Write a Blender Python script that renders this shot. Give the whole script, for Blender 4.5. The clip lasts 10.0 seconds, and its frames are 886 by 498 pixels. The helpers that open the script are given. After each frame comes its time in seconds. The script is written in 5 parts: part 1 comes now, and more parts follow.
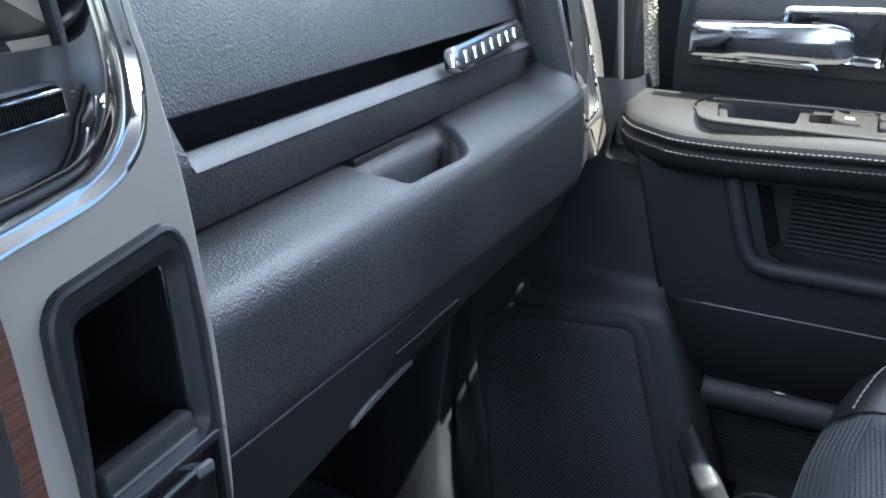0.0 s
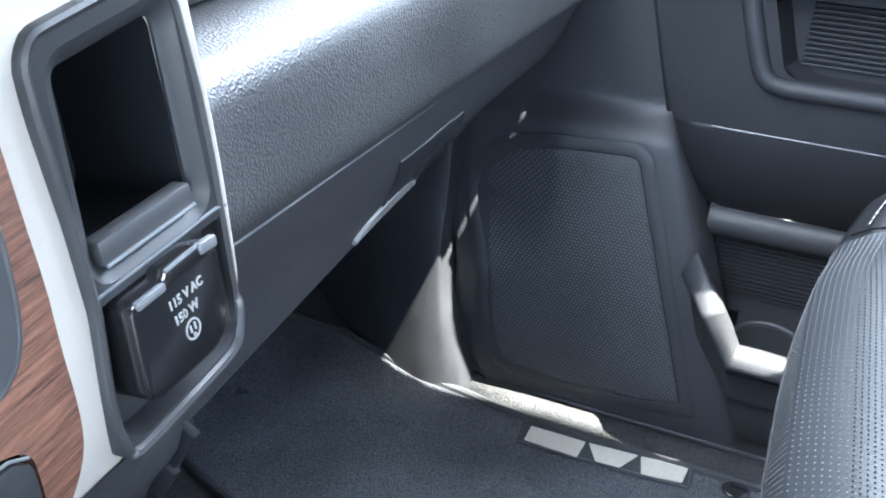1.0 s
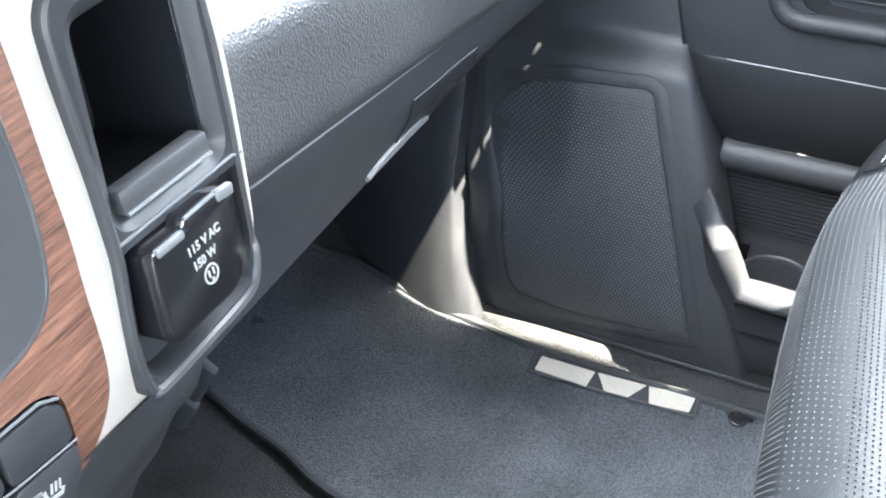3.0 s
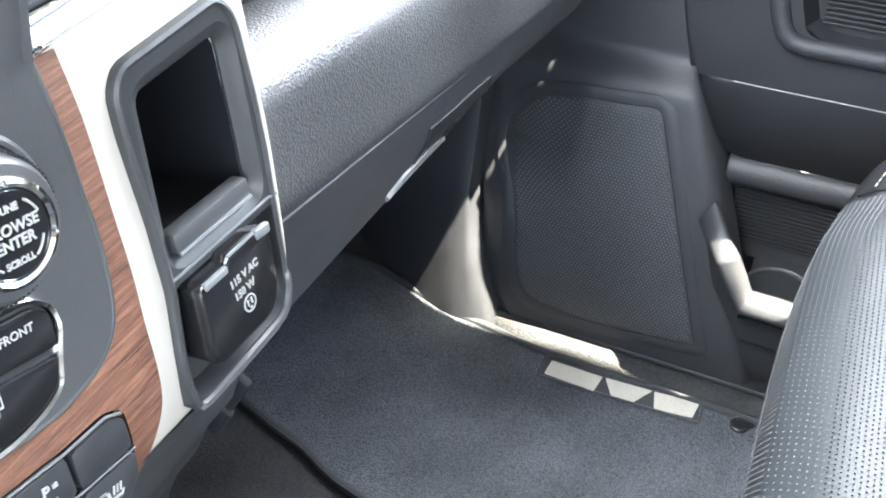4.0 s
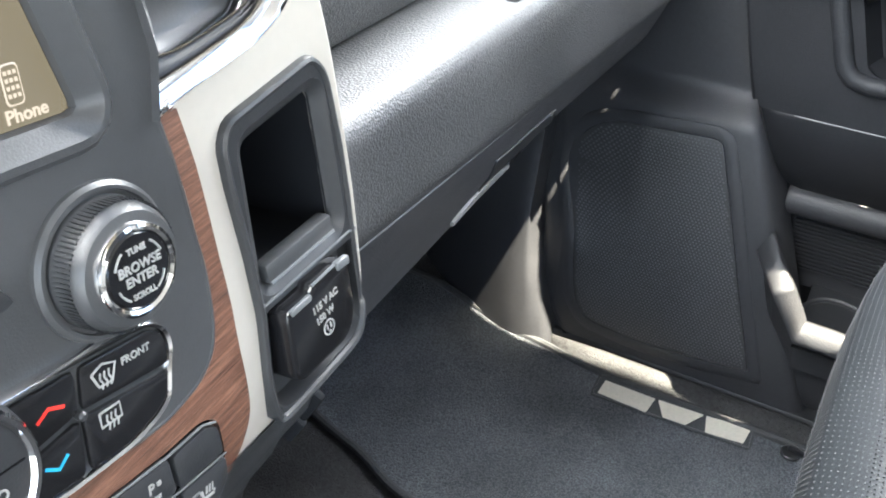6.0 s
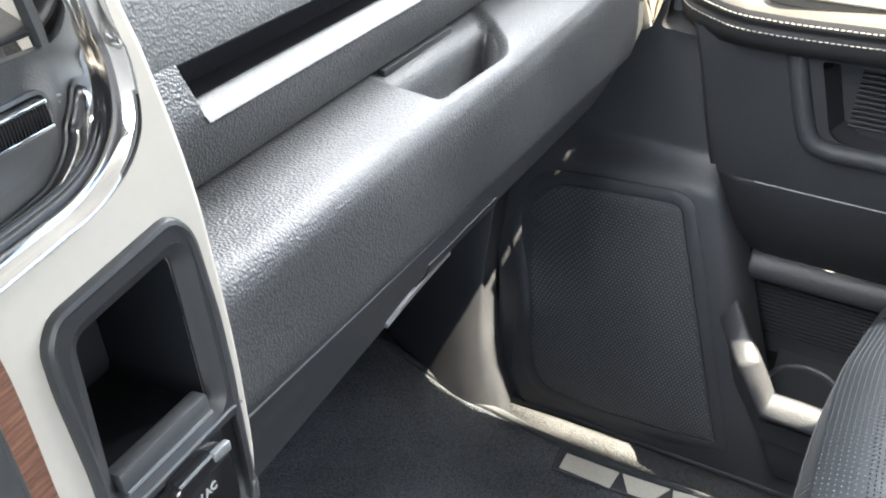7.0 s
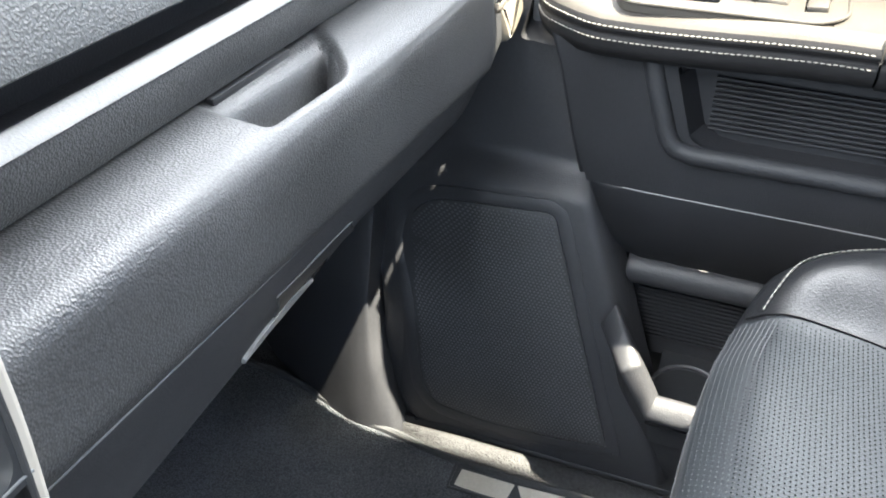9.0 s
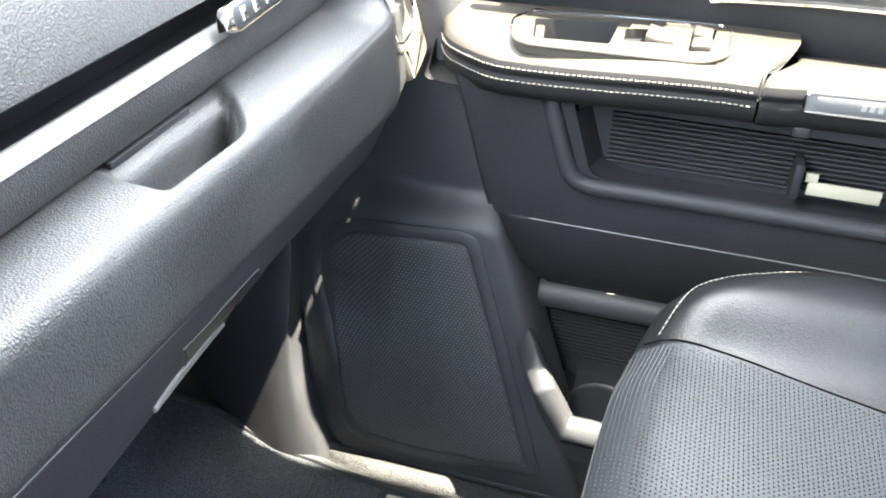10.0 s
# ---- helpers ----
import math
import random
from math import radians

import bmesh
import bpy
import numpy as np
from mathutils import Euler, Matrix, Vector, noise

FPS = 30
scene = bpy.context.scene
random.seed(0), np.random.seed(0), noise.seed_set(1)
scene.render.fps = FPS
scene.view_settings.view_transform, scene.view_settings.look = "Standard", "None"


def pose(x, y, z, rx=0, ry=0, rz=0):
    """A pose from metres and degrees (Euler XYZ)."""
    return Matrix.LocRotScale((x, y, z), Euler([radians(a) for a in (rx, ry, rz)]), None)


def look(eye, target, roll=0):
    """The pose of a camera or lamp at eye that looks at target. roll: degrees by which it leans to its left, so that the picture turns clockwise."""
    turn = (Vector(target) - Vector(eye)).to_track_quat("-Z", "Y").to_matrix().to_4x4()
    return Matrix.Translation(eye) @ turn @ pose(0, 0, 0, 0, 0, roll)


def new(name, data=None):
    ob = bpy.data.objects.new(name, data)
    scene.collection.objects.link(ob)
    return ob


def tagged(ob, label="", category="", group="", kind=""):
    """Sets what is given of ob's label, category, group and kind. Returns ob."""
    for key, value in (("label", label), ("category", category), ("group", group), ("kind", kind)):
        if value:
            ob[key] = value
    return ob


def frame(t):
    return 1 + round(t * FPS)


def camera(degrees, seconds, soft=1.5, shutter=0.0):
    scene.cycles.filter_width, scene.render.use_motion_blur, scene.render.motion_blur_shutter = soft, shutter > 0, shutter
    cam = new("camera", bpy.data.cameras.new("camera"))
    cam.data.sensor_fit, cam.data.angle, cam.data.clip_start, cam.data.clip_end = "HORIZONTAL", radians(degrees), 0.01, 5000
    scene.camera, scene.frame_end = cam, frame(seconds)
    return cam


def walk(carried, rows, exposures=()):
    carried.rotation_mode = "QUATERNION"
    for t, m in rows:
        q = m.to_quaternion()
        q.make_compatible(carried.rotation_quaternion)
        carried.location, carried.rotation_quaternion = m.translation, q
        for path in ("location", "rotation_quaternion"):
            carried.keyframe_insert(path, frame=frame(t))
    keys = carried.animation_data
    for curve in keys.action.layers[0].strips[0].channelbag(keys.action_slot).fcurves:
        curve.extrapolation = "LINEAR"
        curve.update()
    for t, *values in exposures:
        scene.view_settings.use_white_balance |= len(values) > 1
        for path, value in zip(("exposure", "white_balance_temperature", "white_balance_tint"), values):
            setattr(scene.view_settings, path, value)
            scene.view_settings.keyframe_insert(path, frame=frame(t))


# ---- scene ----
# Cabin axes: x to the passenger door, y to the windscreen, z up from the floor mat.
cam = camera(50.67, 10.0, soft=1.9)
PATH = [
    (0, (-0.0668, 0.1541, 0.7738), (1.6049, 0.8351, -0.0874), 1.64),
    (0.5, (-0.0680, 0.1586, 0.7520), (1.5313, 0.7985, -0.2642), 1.62),
    (1, (-0.0612, 0.1652, 0.7320), (1.4849, 0.7677, -0.3846), 1.51),
    (1.5, (-0.0654, 0.1679, 0.7203), (1.4389, 0.7571, -0.4586), 1.36),
    (2, (-0.0659, 0.1712, 0.7231), (1.4068, 0.7494, -0.5004), 1.34),
    (2.5, (-0.0619, 0.1684, 0.7347), (1.3967, 0.7498, -0.5040), 1.36),
    (4, (-0.0827, 0.1535, 0.7789), (1.3447, 0.7748, -0.4767), 1.27),
    (4.5, (-0.1173, 0.1488, 0.8117), (1.2919, 0.8124, -0.4428), 1.14),
    (5, (-0.1192, 0.1458, 0.8128), (1.2561, 0.8673, -0.4473), 0.70),
    (6.5, (-0.0684, 0.1484, 0.8086), (1.3152, 0.8935, -0.4286), 0.31),
    (7, (-0.0206, 0.1612, 0.8173), (1.4107, 0.8589, -0.3929), 0.46),
    (7.5, (-0.0011, 0.1772, 0.8149), (1.4490, 0.8344, -0.3956), 1.12),
    (8, (0.0035, 0.1755, 0.8199), (1.4591, 0.8274, -0.3869), 1.18),
    (8.5, (-0.0048, 0.1554, 0.7996), (1.4635, 0.7733, -0.4095), 1.05),
    (9, (0.0115, 0.1329, 0.8163), (1.5234, 0.6720, -0.3768), 0.97),
    (9.5, (0.0101, 0.1257, 0.8125), (1.5458, 0.5915, -0.3810), 1.71),
    (10, (0.0131, 0.1095, 0.8485), (1.5766, 0.5272, -0.3267), 1.77),
]
EXPOSURE = [(0.0, 2.32, 5200, 6), (0.25, 3.15, 5250, 6), (0.5, 3.75, 5300, 7), (1.0, 4.25, 5450, 8), (1.5, 4.55, 5650, 8), (2.5, 4.8, 5900, 8), (4.0, 4.66, 6100, 8), (5.0, 4.1, 6200, 8),
            (6.5, 4.08, 6300, 8), (7.5, 3.65, 6300, 8), (8.5, 3.76, 6200, 8), (9.2, 3.9, 6150, 8), (10.0, 4.2, 6250, 8)]
walk(cam, [(t, look(eye, target, roll)) for t, eye, target, roll in PATH], EXPOSURE)

# ---- world, sun, window light ----
SUN_WAY = Vector((0.0056, 0.4143, -0.9927)).normalized()      # the way the sunlight travels
world = bpy.data.worlds.new("sky")
scene.world = world
world.use_nodes = True
sky = world.node_tree.nodes.new("ShaderNodeTexSky")
sky.sky_type, sky.sun_disc = "NISHITA", False
sky.sun_elevation = math.asin(-SUN_WAY.z)
sky.sun_rotation = math.atan2(-SUN_WAY.x, -SUN_WAY.y)
back = world.node_tree.nodes["Background"]
back.inputs["Strength"].default_value = 0.05
world.node_tree.links.new(sky.outputs["Color"], back.inputs["Color"])


def lamp(name, kind, place, way, energy, colour=(1, 1, 1), size=(1, 1), angle=0.5):
    data = bpy.data.lights.new(name, kind)
    data.energy, data.color = energy, colour
    if kind == "AREA":
        data.shape, data.size, data.size_y = "RECTANGLE", size[0], size[1]
    else:
        data.angle = radians(angle)
    ob = new(name, data)
    ob.matrix_world = look(place, Vector(place) + Vector(way))
    return ob


lamp("sun", "SUN", (-3, -1, 4), SUN_WAY, 5.0, (1.0, 0.88, 0.68), angle=0.5)
# area lamps for window daylight, placed for tone; the driver-side one is added fill
lamp("windscreen_light", "AREA", (-0.18, 0.63, 1.16), (0.12, -0.42, -0.90), 5.2, (1.0, 0.985, 0.95), (1.0, 0.60))
lamp("passenger_window_light", "AREA", (0.89, 0.26, 1.03), (-1.0, -0.1, -0.50), 2.7, (1.0, 0.985, 0.95), (0.84, 0.35))
lamp("driver_doorway_light", "AREA", (-0.96, -0.10, 0.66), (1.0, 0.12, -0.20), 0.92, (0.93, 0.97, 1.0), (0.84, 0.90))
lamp("rear_window_light", "AREA", (0.0, -1.55, 1.05), (0.0, 1.0, -0.25), 4.4, (1.0, 0.985, 0.95), (1.2, 0.45))


# ---- materials ----
def material(name, base, rough=0.5, metal=0.0, grain=None, mottle=0.15, bump=0.0, coat=0.0, spec=0.5, wear=0.0, cells=False, aniso=None):
    """A principled surface: base colour mottled at two scales, roughness broken up, and a fine relief of that grain (metres)."""
    m = bpy.data.materials.new(name)
    m.use_nodes = True
    nt = m.node_tree
    b = nt.nodes["Principled BSDF"]
    b.inputs["Metallic"].default_value = metal
    b.inputs["Specular IOR Level"].default_value = spec
    b.inputs["Coat Weight"].default_value = coat
    b.inputs["Coat Roughness"].default_value = 0.12
    co = nt.nodes.new("ShaderNodeTexCoord")
    mapping = nt.nodes.new("ShaderNodeMapping")
    nt.links.new(co.outputs["Object"], mapping.inputs["Vector"])
    if aniso:
        mapping.inputs["Scale"].default_value = aniso
    big = nt.nodes.new("ShaderNodeTexNoise")
    big.inputs["Scale"].default_value, big.inputs["Detail"].default_value = 9.0, 4.0
    nt.links.new(co.outputs["Object"], big.inputs["Vector"])
    fine = nt.nodes.new("ShaderNodeTexNoise")
    fine.inputs["Scale"].default_value, fine.inputs["Detail"].default_value = 260.0, 3.0
    nt.links.new(mapping.outputs["Vector"], fine.inputs["Vector"])
    add = nt.nodes.new("ShaderNodeMath")
    add.operation = "MULTIPLY_ADD"
    nt.links.new(fine.outputs["Fac"], add.inputs[0])
    add.inputs[1].default_value = 0.5
    nt.links.new(big.outputs["Fac"], add.inputs[2])
    ramp = nt.nodes.new("ShaderNodeMapRange")
    ramp.inputs["From Min"].default_value, ramp.inputs["From Max"].default_value = 0.45, 1.05
    ramp.inputs["To Min"].default_value, ramp.inputs["To Max"].default_value = 1 - mottle, 1 + mottle
    nt.links.new(add.outputs[0], ramp.inputs["Value"])
    mul = nt.nodes.new("ShaderNodeVectorMath")
    mul.operation = "SCALE"
    mul.inputs[0].default_value = base
    nt.links.new(ramp.outputs["Result"], mul.inputs["Scale"])
    nt.links.new(mul.outputs["Vector"], b.inputs["Base Color"])
    rr = nt.nodes.new("ShaderNodeMapRange")
    rr.inputs["From Min"].default_value, rr.inputs["From Max"].default_value = 0.3, 0.75
    rr.inputs["To Min"].default_value, rr.inputs["To Max"].default_value = max(0.02, rough - 0.08 - wear), rough + 0.08
    nt.links.new(big.outputs["Fac"], rr.inputs["Value"])
    nt.links.new(rr.outputs["Result"], b.inputs["Roughness"])
    if grain:
        if cells:
            tex = nt.nodes.new("ShaderNodeTexVoronoi")
            tex.feature = "SMOOTH_F1"
            tex.inputs["Smoothness"].default_value = 0.35
            out = tex.outputs["Distance"]
        else:
            tex = nt.nodes.new("ShaderNodeTexNoise")
            tex.inputs["Detail"].default_value = 3.0
            out = tex.outputs["Fac"]
        tex.inputs["Scale"].default_value = 1.0 / grain
        nt.links.new(mapping.outputs["Vector"], tex.inputs["Vector"])
        bp = nt.nodes.new("ShaderNodeBump")
        bp.inputs["Strength"].default_value = 1.0
        bp.inputs["Distance"].default_value = bump
        nt.links.new(out, bp.inputs["Height"])
        if cells:                                     # furrows painted darker than the pads: the relief's shade put into colour
            tone = nt.nodes.new("ShaderNodeMapRange")
            tone.inputs["From Min"].default_value, tone.inputs["From Max"].default_value = 0.1, 0.7
            tone.inputs["To Min"].default_value, tone.inputs["To Max"].default_value = 1.28, 0.62
            nt.links.new(out, tone.inputs["Value"])
            deep = nt.nodes.new("ShaderNodeVectorMath")
            deep.operation = "SCALE"
            nt.links.new(mul.outputs["Vector"], deep.inputs[0])
            nt.links.new(tone.outputs["Result"], deep.inputs["Scale"])
            nt.links.new(deep.outputs["Vector"], b.inputs["Base Color"])
        nt.links.new(bp.outputs["Normal"], b.inputs["Normal"])
    return m


DASH = material("grained_vinyl", (0.037, 0.038, 0.040), 0.52, grain=0.0013, bump=0.00033, cells=True, mottle=0.25, spec=0.46)
LID = material("grained_lid_vinyl", (0.044, 0.0455, 0.047), 0.54, grain=0.0015, bump=0.00030, cells=True, mottle=0.2, spec=0.4)
HARD = material("hard_black_plastic", (0.029, 0.030, 0.034), 0.50, grain=0.0014, bump=0.00050, mottle=0.25)
# Black plastic darkened to stand in for shade on door, pockets, slot and pillar.
DOORSHADE = material("door_shade_plastic", (0.0118, 0.0125, 0.0150), 0.60, grain=0.0014, bump=0.00034, mottle=0.25, spec=0.3)
RAIL = material("grained_rail_plastic", (0.017, 0.018, 0.021), 0.55, grain=0.0016, bump=0.00060, mottle=0.25, spec=0.35)
SATIN = material("satin_black_plastic", (0.020, 0.021, 0.023), 0.33, grain=0.0009, bump=0.00008, mottle=0.2)
GREY = material("charcoal_soft_paint", (0.037, 0.0385, 0.041), 0.38, grain=0.0008, bump=0.00008, mottle=0.12)
PIANO = material("gloss_black_plastic", (0.008, 0.008, 0.009), 0.16, mottle=0.2)
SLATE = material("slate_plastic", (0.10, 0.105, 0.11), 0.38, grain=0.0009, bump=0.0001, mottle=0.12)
SILVER = material("satin_silver_paint", (0.44, 0.415, 0.372), 0.37, metal=0.35, mottle=0.04)
CHROME = material("chrome", (0.86, 0.85, 0.84), 0.07, metal=1.0, mottle=0.03)
LEATHER = material("black_leather", (0.011, 0.0115, 0.013), 0.37, grain=0.0014, bump=0.00016, cells=True, mottle=0.25, wear=0.05, spec=0.26)
PERF = material("perforated_leather", (0.021, 0.024, 0.027), 0.50, grain=0.0012, bump=0.00008, cells=True, mottle=0.2, spec=0.30)
CARPET = material("black_carpet", (0.052, 0.053, 0.055), 0.95, grain=0.0020, bump=0.0035, mottle=0.55, spec=0.15)
MAT = material("mat_pile", (0.118, 0.128, 0.142), 0.92, grain=0.0018, bump=0.0021, mottle=0.40, spec=0.15, cells=True)
SHEEN = material("satin_ledge_plastic", (0.056, 0.057, 0.058), 0.56, grain=0.0016, bump=0.0002, mottle=0.12)
PIPING = material("bound_edge", (0.042, 0.045, 0.049), 0.7, grain=0.0011, bump=0.0009, mottle=0.4)
GRILLE = material("speaker_cloth_plastic", (0.032, 0.033, 0.036), 0.55, grain=0.0012, bump=0.0003, mottle=0.3)
# Lighter stud colour paints the highlights at the grille's hole edges.
STUD = material("grille_stud_highlight", (0.085, 0.088, 0.095), 0.5, mottle=0.3)
THREAD = material("pale_thread", (0.19, 0.183, 0.165), 0.7, mottle=0.2)
PALE = material("pale_grey_plastic", (0.19, 0.19, 0.185), 0.45, grain=0.001, bump=0.0001)
# Pale dots paint the lit pore rims on the cushion's front roll.
PORE = material("pore_highlight", (0.075, 0.077, 0.080), 0.9, mottle=0.1, spec=0.0)
# Near-black paints the shade inside vents, gaps, grooves and seat pores.
HOLE = material("hole_shade_black", (0.004, 0.004, 0.0045), 0.8, mottle=0.1, spec=0.06)
# Bezel plastic darkened: paints the shade in the bin, and dulls the side clips.
SHADEBLACK = material("shaded_black_plastic", (0.0085, 0.0095, 0.0115), 0.7, mottle=0.1, spec=0.12)
BEZEL = material("bezel_black_plastic", (0.022, 0.023, 0.025), 0.44, grain=0.0010, bump=0.00010, mottle=0.2, spec=0.36)
TAN = material("tan_plastic", (0.115, 0.104, 0.086), 0.50, grain=0.0010, bump=0.00012, mottle=0.08)
SUNPATCH = material("sun_patch_cream", (0.26, 0.25, 0.20), 0.7, mottle=0.08)
WHITE = material("white_print", (0.22, 0.22, 0.215), 0.5, mottle=0.04)
LOGO = material("pale_weave", (0.60, 0.57, 0.50), 0.75, grain=0.0012, bump=0.0004, mottle=0.15)
RED = material("red_print", (0.70, 0.03, 0.02), 0.45, mottle=0.05)
BLUE = material("blue_print", (0.02, 0.30, 0.50), 0.45, mottle=0.05)
HEADLINER = material("grey_headliner", (0.45, 0.44, 0.42), 0.9, grain=0.002, bump=0.0006)


def wood_material():
    m = bpy.data.materials.new("open_pore_wood")
    m.use_nodes = True
    nt = m.node_tree
    b = nt.nodes["Principled BSDF"]
    b.inputs["Roughness"].default_value = 0.42
    co = nt.nodes.new("ShaderNodeTexCoord")
    mp = nt.nodes.new("ShaderNodeMapping")
    mp.inputs["Scale"].default_value = (1.0, 14.0, 16.0)
    nt.links.new(co.outputs["Object"], mp.inputs["Vector"])
    streak = nt.nodes.new("ShaderNodeTexNoise")
    streak.inputs["Scale"].default_value, streak.inputs["Detail"].default_value = 48.0, 8.0
    streak.inputs["Roughness"].default_value, streak.inputs["Distortion"].default_value = 0.7, 0.3
    nt.links.new(mp.outputs["Vector"], streak.inputs["Vector"])
    ramp = nt.nodes.new("ShaderNodeValToRGB")
    el = ramp.color_ramp.elements
    el[0].position, el[0].color = 0.33, (0.028, 0.0122, 0.0078, 1)
    el[1].position, el[1].color = 0.70, (0.185, 0.093, 0.059, 1)
    mid = el.new(0.50)
    mid.color = (0.100, 0.046, 0.029, 1)
    nt.links.new(streak.outputs["Fac"], ramp.inputs["Fac"])
    nt.links.new(ramp.outputs["Color"], b.inputs["Base Color"])
    bp = nt.nodes.new("ShaderNodeBump")
    bp.inputs["Distance"].default_value = 0.0003
    nt.links.new(streak.outputs["Fac"], bp.inputs["Height"])
    nt.links.new(bp.outputs["Normal"], b.inputs["Normal"])
    return m


WOOD = wood_material()


def lit_material(name, colour, strength):
    m = bpy.data.materials.new(name)
    m.use_nodes = True
    b = m.node_tree.nodes["Principled BSDF"]
    b.inputs["Base Color"].default_value = (0.02, 0.02, 0.02, 1)
    b.inputs["Roughness"].default_value = 0.15
    b.inputs["Emission Color"].default_value = (*colour, 1)
    b.inputs["Emission Strength"].default_value = strength
    return m


DISPLAY = lit_material("display_picture", (0.30, 0.245, 0.15), 0.055)
ICON = lit_material("display_icon", (1.0, 0.85, 0.66), 0.06)


# ---- mesh helpers ----
# Affine warp fitted to the camera's view, from the drawn plan to cabin coordinates.
CABIN = Matrix(((0.9992, 0.0216, -0.0263, 0.0042), (0.0037, 0.9667, 0.0013, 0.0085), (-0.0388, -0.0179, 0.9862, 0.0326), (0, 0, 0, 1)))


def thing(name, label, category, group="", kind="", at=(0, 0, 0)):
    ob = new(name)
    ob.location = at
    ob.empty_display_size = 0.02
    return tagged(ob, label, category, group, kind)


def finish(bm, name, mat, smooth=True, sharp=35):
    bm.transform(CABIN)
    bmesh.ops.remove_doubles(bm, verts=bm.verts, dist=1e-6)
    bmesh.ops.recalc_face_normals(bm, faces=bm.faces)
    me = bpy.data.meshes.new(name)
    if smooth:
        for f in bm.faces:
            f.smooth = True
        for e in bm.edges:
            if len(e.link_faces) == 2 and e.calc_face_angle(0) > radians(sharp):
                e.smooth = False
    bm.to_mesh(me)
    bm.free()
    me.materials.append(mat)
    return me


def under(ob, parent):
    """Hangs ob under its thing, its mesh staying where it is in the cabin."""
    if parent is not None:
        ob.parent = parent
        up, offset = parent, Vector((0, 0, 0))
        while up is not None:
            offset += up.location
            up = up.parent
        ob.location = -offset
    return ob


def part(name, bm, mat, parent=None, label="", sharp=35, kind=""):
    ob = new(name, finish(bm, name, mat, True, sharp))
    return tagged(under(ob, parent), label, kind=kind)


def loft(rows, closed=False, caps=False):
    """A skin over rows of points, all rows of the same length."""
    bm = bmesh.new()
    vs = [[bm.verts.new(p) for p in row] for row in rows]
    n = len(rows[0])
    for a, b in zip(vs, vs[1:]):
        for i in range(n if closed else n - 1):
            j = (i + 1) % n
            bm.faces.new((a[i], a[j], b[j], b[i]))
    if caps:
        bm.faces.new(vs[0])
        bm.faces.new(vs[-1])
    return bm


def thick(bm, d):
    """Gives an open skin thickness along the vector d, behind its seen side."""
    made = bmesh.ops.extrude_face_region(bm, geom=bm.faces[:], use_keep_orig=True)
    for v in made["geom"]:
        if isinstance(v, bmesh.types.BMVert):
            v.co += Vector(d)
    return bm


def catmull(pts, n):
    """n points along a smooth curve through pts."""
    pts = [Vector(p) for p in pts]
    ext = [2 * pts[0] - pts[1]] + pts + [2 * pts[-1] - pts[-2]]
    out = []
    for k in range(n):
        s = k / (n - 1) * (len(pts) - 1)
        i = min(int(s), len(pts) - 2)
        t = s - i
        a, b, c, d = ext[i:i + 4]
        out.append(0.5 * ((2 * b) + (c - a) * t + (2 * a - 5 * b + 4 * c - d) * t * t + (3 * b - a - 3 * c + d) * t ** 3))
    return out


def rounded(pts, r, seg=5):
    """A closed flat outline with its corners rounded; r is one radius or one for each corner."""
    out = []
    n = len(pts)
    for i in range(n):
        p, a, b = Vector(pts[i]), Vector(pts[i - 1]), Vector(pts[(i + 1) % n])
        ri = r[i] if isinstance(r, (list, tuple)) else r
        u, v = (a - p), (b - p)
        d = min(ri, u.length * 0.45, v.length * 0.45)
        p0, p1 = p + u.normalized() * d, p + v.normalized() * d
        for k in range(seg + 1):
            t = k / seg
            out.append(p0 * (1 - t) ** 2 + p * 2 * t * (1 - t) + p1 * t * t)
    return out


def resample(outline, n):
    """n points evenly along a closed flat outline, from the one furthest to the lower left, counter-clockwise."""
    pts = [Vector(p[:2]) for p in outline]
    area = sum(p.x * q.y - q.x * p.y for p, q in zip(pts, pts[1:] + pts[:1]))
    if area < 0:
        pts.reverse()
    k = min(range(len(pts)), key=lambda i: pts[i].x + pts[i].y)
    pts = pts[k:] + pts[:k]
    loop = pts + [pts[0]]
    lens = [0.0]
    for p, q in zip(loop, loop[1:]):
        lens.append(lens[-1] + (q - p).length)
    out, j = [], 0
    for i in range(n):
        s = lens[-1] * i / n
        while lens[j + 1] < s:
            j += 1
        t = (s - lens[j]) / max(1e-9, lens[j + 1] - lens[j])
        out.append(loop[j].lerp(loop[j + 1], t))
    return out


def inset(outline, d):
    """An outline moved inwards by d (outwards: minus)."""
    pts = [Vector(p[:2]) for p in outline]
    area = sum(p.x * q.y - q.x * p.y for p, q in zip(pts, pts[1:] + pts[:1]))
    sign = 1 if area > 0 else -1
    out = []
    n = len(pts)
    for i in range(n):
        a, p, b = pts[i - 1], pts[i], pts[(i + 1) % n]
        e = (b - a)
        if e.length < 1e-9:
            out.append(p.copy())
            continue
        nrm = Vector((-e.y, e.x)).normalized() * sign
        out.append(p + nrm * d)
    return out


def rings(stations, m, n=64, first=False, last=False):
    """A skin from outline to outline, each at its own height; first and last close its ends."""
    rows = []
    for outline, h in stations:
        rows.append([m @ Vector((p.x, p.y, h)) for p in resample(outline, n)])
    bm = loft(rows, closed=True)
    bm.verts.ensure_lookup_table()
    if first:
        bm.faces.new([bm.verts[i] for i in range(n)])
    if last:
        bm.faces.new([bm.verts[len(bm.verts) - n + i] for i in range(n)])
    return bm


